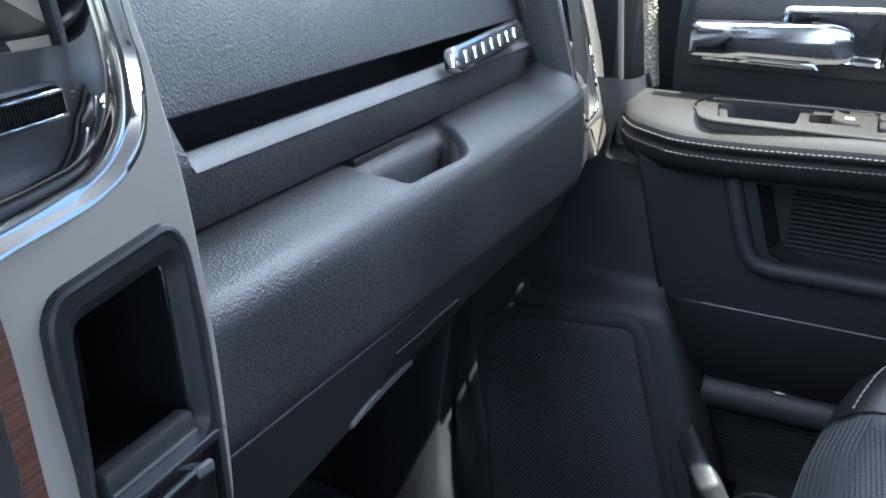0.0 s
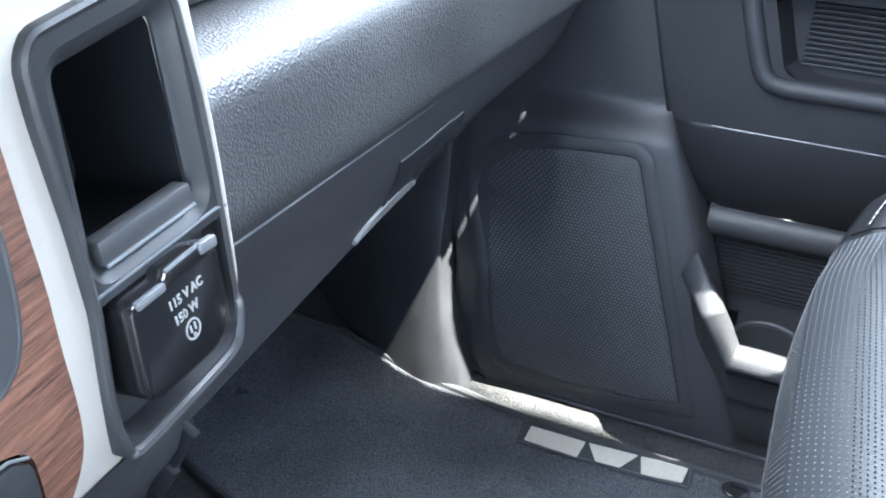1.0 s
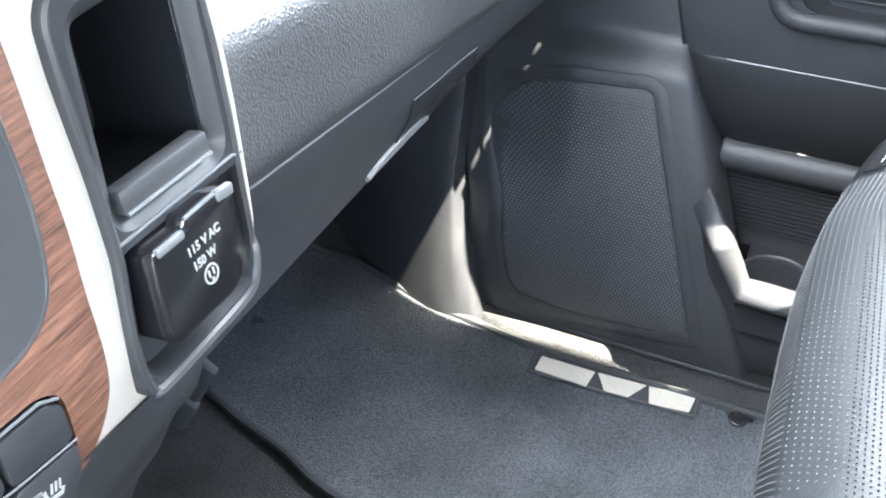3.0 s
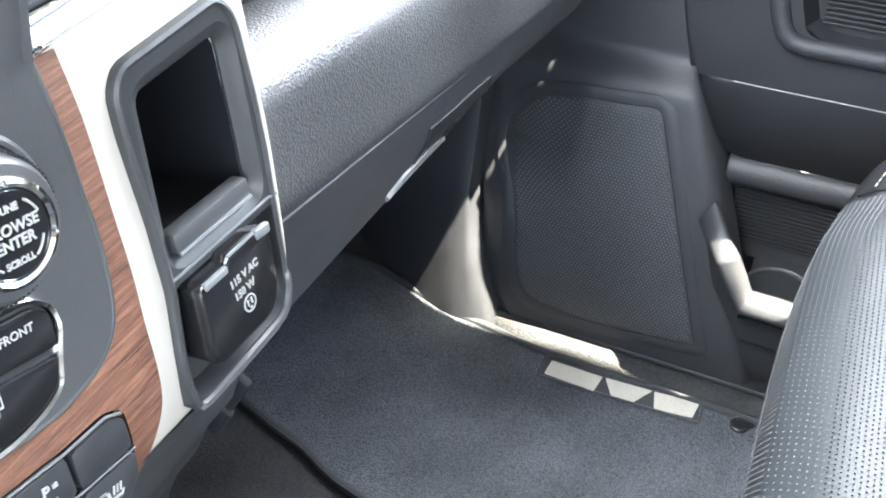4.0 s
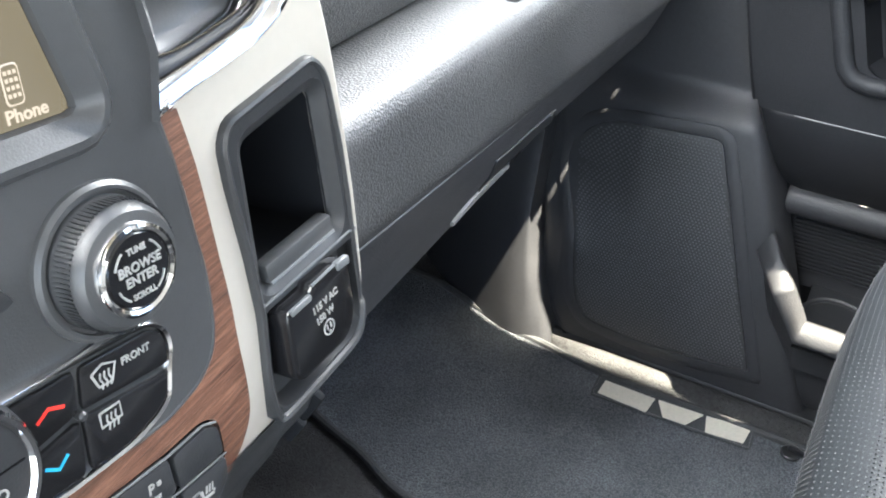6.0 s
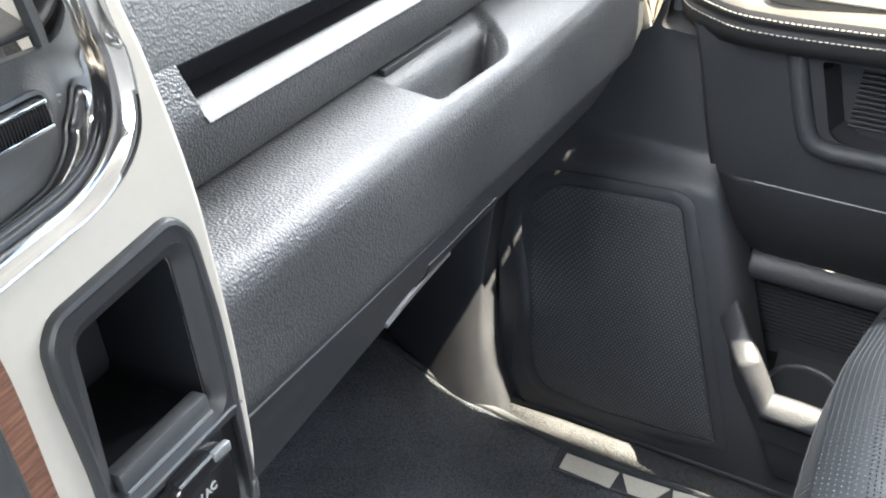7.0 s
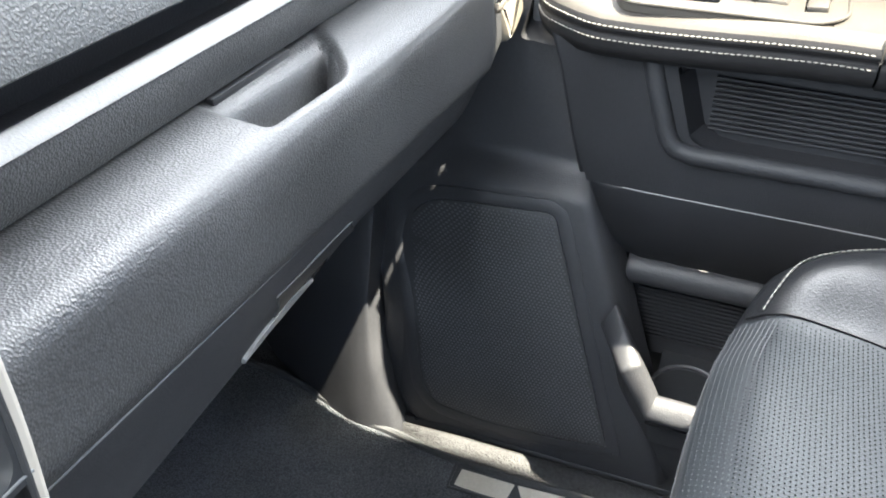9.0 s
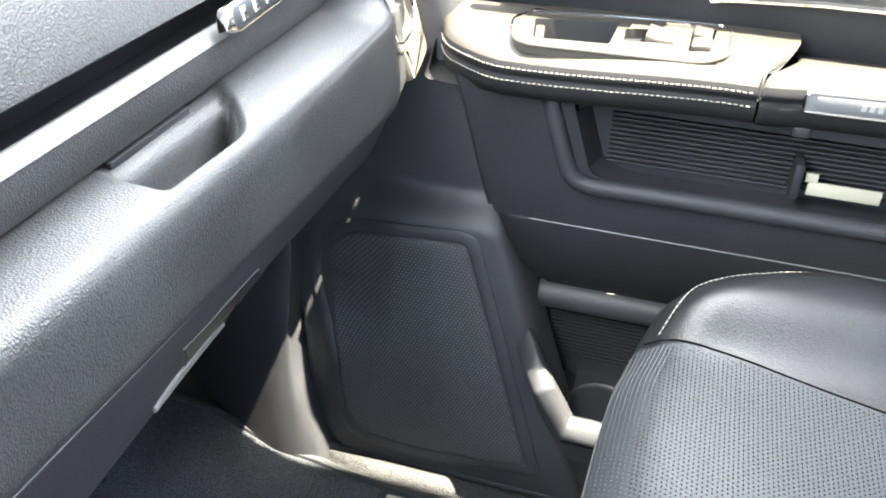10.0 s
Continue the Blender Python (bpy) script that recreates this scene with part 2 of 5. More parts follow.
def slab(outline, h0, h1, m, edge=0.001, n=56):
    """A plate of that outline from h0 to h1, its upper edge rounded."""
    e = edge
    return rings([(outline, h0), (outline, h1 - e), (inset(outline, e * 0.3), h1 - e * 0.3), (inset(outline, e), h1)], m, n, first=True, last=True)


def sheet(outline, holes, h0, h1, m):
    """A plate with openings that go right through it."""
    bm = bmesh.new()
    edges = []
    for loop in [outline] + list(holes):
        vs = [bm.verts.new((p[0], p[1], h1)) for p in loop]
        edges += [bm.edges.new((vs[i], vs[(i + 1) % len(vs)])) for i in range(len(vs))]
    bmesh.ops.triangle_fill(bm, use_beauty=True, use_dissolve=False, edges=edges)
    made = bmesh.ops.extrude_face_region(bm, geom=bm.faces[:])
    for v in made["geom"]:
        if isinstance(v, bmesh.types.BMVert):
            v.co.z = h0
    bm.transform(m)
    return bm


def block(size, m, bevel=0.002, seg=2):
    bm = bmesh.new()
    bmesh.ops.create_cube(bm, size=1.0)
    bm.transform(Matrix.Diagonal((*size, 1)))
    if bevel:
        bmesh.ops.bevel(bm, geom=bm.edges[:], offset=bevel, segments=seg, affect="EDGES", profile=0.5)
    bm.transform(m)
    return bm


def turned(profile, m, n=48, caps=True):
    """A turned body: (radius, height) pairs."""
    rows = [[m @ Vector((r * math.cos(2 * math.pi * i / n), r * math.sin(2 * math.pi * i / n), h)) for i in range(n)] for r, h in profile]
    bm = loft(rows, closed=True)
    bm.verts.ensure_lookup_table()
    if caps:
        bm.faces.new([bm.verts[i] for i in range(n)])
        bm.faces.new([bm.verts[len(bm.verts) - n + i] for i in range(n)])
    return bm


def tube(path, radius, n=10, flat=1.0, up=(0, 0, 1)):
    """A round or flattened bar along a path."""
    path = [Vector(p) for p in path]
    rows = []
    for i, p in enumerate(path):
        d = (path[min(i + 1, len(path) - 1)] - path[max(i - 1, 0)]).normalized()
        s = d.cross(Vector(up)).normalized()
        t = s.cross(d)
        r = radius[i] if isinstance(radius, (list, tuple)) else radius
        rows.append([p + s * (r * math.cos(2 * math.pi * k / n)) + t * (r * flat * math.sin(2 * math.pi * k / n)) for k in range(n)])
    return loft(rows, closed=True, caps=True)


def lettering(text, size, m, mat, parent, name="lettering", depth=0.0002, bold=0.0):
    cu = bpy.data.curves.new(name, "FONT")
    cu.body, cu.size, cu.align_x, cu.align_y, cu.extrude, cu.offset = text, size, "CENTER", "CENTER", depth, bold
    cu.resolution_u = 3
    tmp = new(name, cu)
    bpy.context.view_layer.update()
    me = bpy.data.meshes.new_from_object(tmp.evaluated_get(bpy.context.evaluated_depsgraph_get()))
    bpy.data.objects.remove(tmp)
    bpy.data.curves.remove(cu)
    me.transform(CABIN @ m)
    me.materials.clear()
    me.materials.append(mat)
    me.name = name
    return under(new(name, me), parent)


def joined(pieces):
    """One bmesh out of several."""
    out = bmesh.new()
    for bm in pieces:
        me = bpy.data.meshes.new("tmp")
        bm.to_mesh(me)
        bm.free()
        out.from_mesh(me)
        bpy.data.meshes.remove(me)
    return out


def stitches(path, step, length, r, lift):
    """Short thread stitches along a path, in one mesh."""
    pts = [Vector(p) for p in path]
    lens = [0.0]
    for p, q in zip(pts, pts[1:]):
        lens.append(lens[-1] + (q - p).length)
    made, s, j = [], 0.0, 0
    rng = random.Random(7)
    while s < lens[-1] - length:
        while lens[j + 1] < s:
            j += 1
        t = (s - lens[j]) / (lens[j + 1] - lens[j])
        p = pts[j].lerp(pts[j + 1], t) + Vector(lift)
        d = (pts[j + 1] - pts[j]).normalized()
        d = (d + Vector((rng.uniform(-.06, .06), 0, rng.uniform(-.10, .10)))).normalized()
        made.append(tube([p, p + d * length * 0.3, p + d * length * 0.7, p + d * length], [r * 0.5, r, r, r * 0.5], 5))
        s += step
    return joined(made)


# ---- cabin shell ----
def smooth01(a, b, x):
    t = min(1.0, max(0.0, (x - a) / (b - a)))
    return t * t * (3 - 2 * t)


def flat(pts, d):
    """A polygon given that thickness along the vector d."""
    bm = bmesh.new()
    a = [bm.verts.new(p) for p in pts]
    b = [bm.verts.new(Vector(p) + Vector(d)) for p in pts]
    n = len(pts)
    bm.faces.new(a)
    bm.faces.new(b)
    for i in range(n):
        bm.faces.new((a[i], a[(i + 1) % n], b[(i + 1) % n], b[i]))
    return bm


SIDE = Matrix(((0, 0, 1, 0), (1, 0, 0, 0), (0, 1, 0, 0), (0, 0, 0, 1)))     # (y, z) outlines set up across x
# unseen roof over the passenger window, side edge bent to bound the sun strip
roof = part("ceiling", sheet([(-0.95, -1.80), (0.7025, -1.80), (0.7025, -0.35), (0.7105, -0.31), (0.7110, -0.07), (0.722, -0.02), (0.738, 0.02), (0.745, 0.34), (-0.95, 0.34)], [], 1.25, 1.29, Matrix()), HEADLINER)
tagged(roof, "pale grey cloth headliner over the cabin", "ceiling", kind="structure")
wall = part("wall_rear", sheet([(-0.95, -0.1), (0.95, -0.1), (0.95, 1.3), (-0.95, 1.3)], [[(-0.65, 0.8), (0.65, 0.8), (0.6, 1.2), (-0.6, 1.2)]], 0, 0.04,
            Matrix(((1, 0, 0, 0), (0, 0, 1, -1.7), (0, 1, 0, 0), (0, 0, 0, 1)))), HEADLINER)
tagged(wall, "grey rear cabin wall with its window", "wall", kind="structure")
bm = sheet([(-1.75, -0.12), (1.1, -0.12), (1.1, 0.70), (-0.60, 0.70), (-0.70, 1.26), (-1.75, 1.26)],
           [[(-0.85, 0.72), (-1.5, 0.72), (-1.45, 1.16), (-0.85, 1.16)]], 0, 0.05, Matrix.Translation((0.94, 0, 0)) @ SIDE)
tagged(part("wall_east", bm, HARD), "dark cabin side with its window openings", "wall", kind="structure")
bm = sheet([(-1.75, -0.12), (1.1, -0.12), (1.1, 0.72), (0.35, 1.3), (-1.75, 1.3)],
           [[(0.34, 0.74), (0.34, 0.10), (-0.55, 0.10), (-0.55, 1.18), (0.02, 1.18)], [(-0.70, 0.70), (-1.5, 0.72), (-1.45, 1.16), (-0.70, 1.18)]], 0, 0.05, Matrix.Translation((-0.99, 0, 0)) @ SIDE)
tagged(part("wall_west", bm, HARD), "dark cabin side, opened for the driver-side fill lamp", "wall", kind="structure")
tagged(part("wall_north", block((1.9, 0.05, 0.9), pose(0, 1.05, 0.33), 0.01), HARD), "dark firewall behind the dashboard", "wall", kind="structure")


# ---- floor ----
def floor_z(x, y):
    """The carpeted floor: flat under the feet, rising to the tunnel on one side and up the toe board ahead."""
    z = -0.006
    z += 0.20 * smooth01(0.33, 0.12, x)
    z += 0.36 * smooth01(0.66, 0.98, y)
    return z


rows = []
for i in range(40):
    y = -1.7 + 2.75 * i / 39
    rows.append([(x, y, floor_z(x, y) + 0.0015 * noise.noise((x * 14, y * 14, 0))) for x in [-0.9 + 1.78 * k / 52 for k in range(53)]])
tagged(part("floor", thick(loft(rows), (0, 0, -0.02)), CARPET), "black cut-pile carpet over the footwell", "floor", kind="structure")

# mat with its bound edge, pale letter shapes and retaining hook
MAT_EDGE = [(0.30, -0.10), (0.655, -0.10), (0.665, 0.10), (0.662, 0.30), (0.667, 0.38), (0.679, 0.44), (0.683, 0.485), (0.702, 0.55), (0.722, 0.62), (0.722, 0.70), (0.475, 0.72), (0.452, 0.655), (0.430, 0.59), (0.418, 0.538),
            (0.395, 0.49), (0.386, 0.44), (0.36, 0.38), (0.33, 0.25)]
floor_mat = thing("floor_mat", "charcoal pile floor mat with bound edge and pale letter shapes", "floor mat", at=(0.55, 0.3, 0))
edge = rounded(MAT_EDGE, 0.03, 4)


def mat_top(x, y):
    return floor_z(x, y) + 0.007


def over_mat(outline, lift):
    """A patch of the mat's surface of that outline."""
    bm = bmesh.new()
    xs, ys = [p[0] for p in outline], [p[1] for p in outline]
    loop = [bm.verts.new((p[0], p[1], 0)) for p in outline]
    edges = [bm.edges.new((loop[i], loop[(i + 1) % len(loop)])) for i in range(len(loop))]
    bmesh.ops.triangle_fill(bm, use_beauty=True, edges=edges)
    k = min(ys) + 0.03
    while k < max(ys):
        bmesh.ops.bisect_plane(bm, geom=bm.verts[:] + bm.edges[:] + bm.faces[:], plane_co=(0, k, 0), plane_no=(0, 1, 0))
        k += 0.03
    k = min(xs) + 0.03
    while k < max(xs):
        bmesh.ops.bisect_plane(bm, geom=bm.verts[:] + bm.edges[:] + bm.faces[:], plane_co=(k, 0, 0), plane_no=(1, 0, 0))
        k += 0.03
    for v in bm.verts:
        v.co.z = mat_top(v.co.x, v.co.y) + lift
    return bm


part("mat_body", thick(over_mat(edge, 0.0), (0, 0, -0.006)), MAT, floor_mat)
loop = [(p.x, p.y, mat_top(p.x, p.y) + 0.001) for p in edge]
part("binding", tube(loop + loop[:2], 0.0052, 8), PIPING, floor_mat, "dark twisted edge binding")


def on_mat(cx, cy, turn):
    return pose(cx, cy, 0.0025, 0, 0, turn)


# the pale letter shapes run along the door side and read from the door
M = on_mat(0.6475, 0.2543, 92.5)
patch = part("patch", slab(rounded([(-0.0960, -0.0200), (0.0955, -0.0200), (0.0955, 0.0200), (-0.0960, 0.0200)], 0.003), 0.0, 0.0012, M, 0.0004), PIPING, floor_mat, "dark woven badge ground")
part("patch_line", tube([M @ Vector((x, y, 0.0014)) for x, y in ((-0.0925, -0.0172), (0.0920, -0.0172), (0.0920, 0.0172), (-0.0925, 0.0172), (-0.0925, -0.0172))], 0.0005, 5), SLATE, floor_mat)
for pts in ([(0.6535, 0.3395), (0.6538, 0.2765), (0.6280, 0.2798), (0.6300, 0.3405)], [(0.6540, 0.2730), (0.6572, 0.2183), (0.6315, 0.2335), (0.6300, 0.2594)], [(0.6570, 0.2155), (0.6636, 0.1644), (0.6372, 0.1675), (0.6318, 0.2100)]):
    part("letter_shape", sheet(rounded([(x, y) for x, y in pts], 0.0016, 3), (), 0.0031, 0.0047, Matrix()), LOGO, floor_mat, "pale woven block shape")
hook = part("hook", turned([(0.0105, 0.0), (0.0105, 0.002), (0.009, 0.003), (0.006, 0.0025)], pose(0.649, 0.118, 0.0035)), SATIN, floor_mat, "black retaining hook")
part("hook_tongue", block((0.004, 0.020, 0.006), pose(0.651, 0.112, 0.009, 20, 0, 12), 0.0015), SATIN, hook)

# ---- dashboard ----
dashboard = thing("dashboard", "grained black vinyl dashboard with a padded lower shelf", "dashboard", at=(0.45, 0.5, 0.4))


def shelf_profile(x):
    """The padded shelf in section, from the lid's groove over the nose to the seam below (y, z)."""
    t = (x - 0.2) / 0.47
    end = 0.30 * smooth01(0.675, 0.715, x)        # a fillet up to the cheek beside the end vent
    sz = 0.5235 - 0.046 * t
    nose = 0.3375 - 0.002 * t
    top = [(0.412, 0.5845), (0.385, 0.5832), (0.366, 0.5815), (0.3545, 0.5792), (0.3478, 0.5748), (nose + 0.0066, 0.5675), (nose + 0.0032, 0.552), (nose + 0.0015, sz + 0.012), (0.3440, sz + 0.001), (0.3500, sz - 0.002)]
    out = []
    for k, (y, z) in enumerate(top):
        lift = end * (0.055, 0.055, 0.050, 0.040, 0.028, 0.014, 0.004, 0, 0, 0)[k]
        slope = -0.050 * (x - 0.40) * (1, 1, 1, 1, 0.8, 0.5, 0.2, 0, 0, 0)[k]
        back = smooth01(0.700, 0.714, x) * (0.007, 0.007, 0.007, 0.007, 0.007, 0.007, 0.005, 0.001, 0, 0)[k]     # lets the vent stand proud
        cut = 0.62 * max(0.0, x - 0.700) * (0, 0, 0, 0, 0, 0, 0.2, 0.8, 1, 1)[k]
        out.append((y - lift * 0.35 + back, z + lift + slope + cut))
    return out


NOTCH_X0, NOTCH_X1 = 0.372, 0.458             # its far end runs off slantwise


def trough(q):
    """The notch in section, from its front rim (0) to the latch (1): an easy slope down, a steep back, a rolled upper edge."""
    line = [(-0.1, 0.0), (0.0, 0.05), (0.15, 0.32), (0.30, 0.64), (0.45, 0.94), (0.52, 1.0), (0.57, 0.93), (0.63, 0.52), (0.70, 0.27), (0.82, 0.14), (1.0, 0.08), (9.0, 0.08)]
    for (a, u), (b, v) in zip(line, line[1:]):
        if a <= q <= b:
            return u + (v - u) * (q - a) / (b - a)
    return 0.0


def shelf_row(x):
    pts = catmull([(x, y, z) for y, z in shelf_profile(x)], 110)
    for p in pts:
        if p.z > 0.535 and p.y > 0.335:
            far = NOTCH_X1 + 1.15 * (p.y - 0.349)
            dip = smooth01(NOTCH_X0 - 0.002, NOTCH_X0 + 0.008, x) * smooth01(far + 0.004, far - 0.014, x)
            t = (x - NOTCH_X0) / (NOTCH_X1 + 0.045 - NOTCH_X0)
            front = 0.3495 + 0.006 * (1 - t)
            q = (p.y - front) / (0.400 - front)
            p.z -= (0.031 + 0.004 * t) * dip * trough(q)
    return pts


xs = [0.168 + 0.564 * i / 124 for i in range(125)]
xs = sorted(set([round(x, 4) for x in xs] + [round(NOTCH_X0 - 0.006 + 0.0025 * k, 4) for k in range(10)] + [round(NOTCH_X1 - 0.010 + 0.0025 * k, 4) for k in range(32)]))
part("padded_shelf", thick(loft([shelf_row(x) for x in xs]), (0, 0.004, -0.006)), DASH, dashboard, "grained padded shelf with a finger notch", sharp=50)


def lean(x):
    """The lid's lines fall a little towards the door."""
    return -0.052 * (x - 0.23)


def lid_row(x):
    pts = [(0.56, 0.86), (0.50, 0.80), (0.450, 0.735), (0.421, 0.685), (0.4055, 0.650), (0.4050, 0.645)]
    return [(x, y, z + lean(x)) for y, z in pts]


xs2 = [0.172 + 0.534 * i / 40 for i in range(41)]
lid = part("glovebox_lid", thick(loft([[p for p in catmull(lid_row(x), 24)] for x in xs2]), (0, 0.008, -0.002)), LID, dashboard, "grained upper glovebox lid")
part("slot", loft([[(x, y, z + lean(x)) for y, z in ((0.4055, 0.6455), (0.438, 0.646), (0.438, 0.616), (0.4008, 0.616), (0.4006, 0.6285))] for x in (0.236, 0.4, 0.70)]), DOORSHADE, lid)
part("lid_cheek", loft([[(x, y, z + lean(x)) for y, z in ((0.408, 0.652), (0.4035, 0.6455), (0.396, 0.632), (0.391, 0.622), (0.394, 0.60))] for x in (0.172, 0.20, 0.2325, 0.2365)]), DASH, lid)
part("ledge", thick(loft([[(x, y, z + lean(x)) for y, z in ((0.4012, 0.6302), (0.3995, 0.6300), (0.3925, 0.6262), (0.3905, 0.6238))] for x in (0.236, 0.240, 0.45, 0.70)]), (0, 0.002, -0.001)), SHEEN, lid, "smooth satin ledge strip")
part("lower_lid", thick(loft([[(x, y, z + lean(x)) for y, z in ((0.4000, 0.612), (0.3990, 0.6272), (0.3935, 0.6248), (0.3915, 0.620), (0.3935, 0.602), (0.397, 0.5945), (0.412, 0.593))] for x in [0.172 + 0.534 * i / 30 for i in range(31)]]), (0, 0.003, 0)),
     DASH, lid)
part("latch", block((0.085, 0.006, 0.006), pose(0.425, 0.3975, 0.5800, 0, 3, 0), 0.0015), SATIN, lid, "black latch bar")

# Unseen top and outer cheek, added to stop light leaking behind the dash.
part("dash_top", thick(loft([[(x, 0.555, 0.862), (x, 0.60, 0.872), (x, 0.75, 0.875), (x, 1.04, 0.80)] for x in (-0.94, -0.3, 0.3, 0.94)]), (0, 0, -0.01)), LID, dashboard, "black dashboard top pad")
part("dash_cheek", loft([[(x, y, z) for y, z in ((0.60, 0.872), (0.53, 0.80), (0.485, 0.735), (0.455, 0.69), (0.445, 0.60), (0.445, 0.47), (0.50, 0.40))] for x in (0.69, 0.74, 0.80, 0.94)]), LID, dashboard)
# badge: chrome frame and raised chrome bars
BADGE = Matrix.Translation((0.5830, 0.3875, 0.6195)) @ Matrix(((1, 0, 0, 0), (0, 0.35, -0.94, 0), (0, 0.94, 0.35, 0), (0, 0, 0, 1)))
badge = part("badge", slab(rounded([(-0.0770, -0.0030), (-0.0640, -0.0092), (0.0765, -0.0092), (0.0720, 0.0092), (-0.0690, 0.0092)], [0.001, 0.002, 0.003, 0.003, 0.002]), -0.004, 0.0032, BADGE, 0.0012), CHROME, dashboard, "chrome name badge with plain raised bars")
part("badge_ground", slab(rounded([(-0.0660, -0.0068), (0.0735, -0.0068), (0.0695, 0.0068), (-0.0630, 0.0068)], 0.002), 0.0029, 0.0035, BADGE, 0.0002), SATIN, badge)
for k in range(7):
    x = -0.0530 + 0.0172 * k
    part("bar", slab([(x - 0.0036, -0.0042), (x + 0.0040, -0.0042), (x + 0.0046, 0.0042), (x - 0.0012, 0.0042)], 0.0032, 0.0050, BADGE, 0.0012, 24), CHROME, badge)


# Slate tube paints the light caught by the parting line's lip.
part("seam_line", tube([(x, 0.3452, 0.5222 - 0.046 * (x - 0.2) / 0.47) for x in [0.16 + 0.545 * k / 20 for k in range(21)]], 0.00075, 6), SLATE, dashboard, "fine parting line, its lit lip painted pale")


# lower glovebox door with its handle scoop
def lower_row(x):
    t = (x - 0.2) / 0.47
    z0 = 0.5216 - 0.046 * t
    return [(x, y, z) for y, z in ((0.354, z0 - 0.0005), (0.3462, z0 - 0.0015), (0.3470, z0 - 0.0045), (0.370, z0 - 0.052), (0.394, 0.412), (0.404, 0.390), (0.412, 0.384), (0.43, 0.384), (0.55, 0.42), (0.70, 0.46))]


lower = part("lower_glovebox", thick(loft([catmull(lower_row(x), 40) for x in [0.165 + 0.537 * i / 40 for i in range(41)]]), (0, 0.004, 0.001)), HARD, dashboard, "smooth black lower glovebox door")


def on_lower(x, z, out):
    """A point of the lower glovebox door at that height, lifted out of its face."""
    pts = catmull(lower_row(x), 160)[8:110]
    k = min(range(1, len(pts) - 1), key=lambda i: abs(pts[i].z - z))
    e = (pts[k + 1] - pts[k - 1]).normalized()
    return pts[k] + Vector((0, e.z, -e.y)).normalized() * (out if e.z < 0 else -out)


def quad_patch(corners, out, nx=16, ny=8):
    """A patch of the door's face between four corners (x, z)."""
    rows = []
    for j in range(ny + 1):
        row = []
        for i in range(nx + 1):
            u, v = i / nx, j / ny
            x = (corners[0][0] * (1 - u) + corners[1][0] * u) * (1 - v) + (corners[3][0] * (1 - u) + corners[2][0] * u) * v
            z = (corners[0][1] * (1 - u) + corners[1][1] * u) * (1 - v) + (corners[3][1] * (1 - u) + corners[2][1] * u) * v
            row.append(on_lower(x, z, out))
        rows.append(row)
    return loft(rows)


HANDLE = [(0.368, 0.470), (0.462, 0.463), (0.530, 0.396), (0.418, 0.398)]
scoop = part("scoop", thick(quad_patch(HANDLE, 0.0014), (0, 0.003, 0.0)), SATIN, lower, "dark angled handle flap")
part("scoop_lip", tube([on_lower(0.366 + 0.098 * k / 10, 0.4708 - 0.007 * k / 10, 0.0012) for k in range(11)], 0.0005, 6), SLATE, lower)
part("scoop_lip", tube([on_lower(0.463 + 0.068 * k / 10, 0.463 - 0.067 * k / 10, 0.0012) for k in range(11)], 0.0007, 6), HARD, lower)
rows = []
for k in range(17):
    t = k / 16
    wide = 0.0135 * math.sin(math.pi * (0.06 + 0.88 * t)) ** 0.8
    rows.append([on_lower(0.374 + 0.098 * t, 0.3975 - 0.004 * t + wide * (1 - j / 5), 0.0022 + 0.0010 * math.sin(math.pi * j / 5)) for j in range(6)])
part("pull", thick(loft(rows), (0, 0.003, 0.002)), PALE, lower, "pale grey handle pull lip")

# end of the dashboard: a cheek beside the lid, the upright vent and the tan end cap
VENTSIL = material("vent_silver", (0.30, 0.28, 0.25), 0.26, metal=0.6, mottle=0.06)
END = Matrix.Translation((0, 0.335, 0.51)) @ Matrix(((1, 0, 0, 0), (0, 0.287, -0.958, 0), (0, 0.958, 0.287, 0), (0, 0, 0, 1)))
rows = []
for k in range(14):
    z = 0.545 + 0.30 * (k / 13) ** 1.6
    foot = 0.016 * max(0.0, 1 - k / 4) ** 2
    yv = 0.335 + 0.3 * (z - 0.51)
    rows.append(catmull([(0.714, max(0.425, yv + 0.045), z), (0.709 - foot, max(0.398, yv + 0.030), z), (0.705 - foot, yv + 0.012, z), (0.7075 - foot * 0.5, yv + 0.002, z), (0.7105, yv - 0.001, z), (0.716, yv + 0.004, z)], 18))
part("dash_cheek", thick(loft(rows), (0.006, 0.003, 0)), DASH, dashboard, "grained cheek between lid and end vent")
o = rounded([(0.7080, 0.0175), (0.7220, 0.0118), (0.7760, 0.0125), (0.7860, 0.0160), (0.8050, 0.0400), (0.8180, 0.0750), (0.8160, 0.2600), (0.7100, 0.2600)], [0.004, 0.006, 0.006, 0.008, 0.010, 0.010, 0.004, 0.004])
i = rounded([(0.7140, 0.0255), (0.7260, 0.0205), (0.7600, 0.0240), (0.7680, 0.0330), (0.7775, 0.0720), (0.7770, 0.2500), (0.7150, 0.2500)], [0.003, 0.005, 0.006, 0.006, 0.008, 0.004, 0.004])
vent = part("end_vent", rings([(o, -0.03), (o, -0.002), (inset(o, 0.0012), 0.0006), (inset(o, 0.0030), 0.0018), (inset(i, -0.0030), 0.0024), (inset(i, -0.0010), 0.0012), (i, -0.003), (i, -0.040)], END, 120), VENTSIL, dashboard, "silver upright end vent surround")
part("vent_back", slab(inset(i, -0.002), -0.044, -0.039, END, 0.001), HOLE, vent)
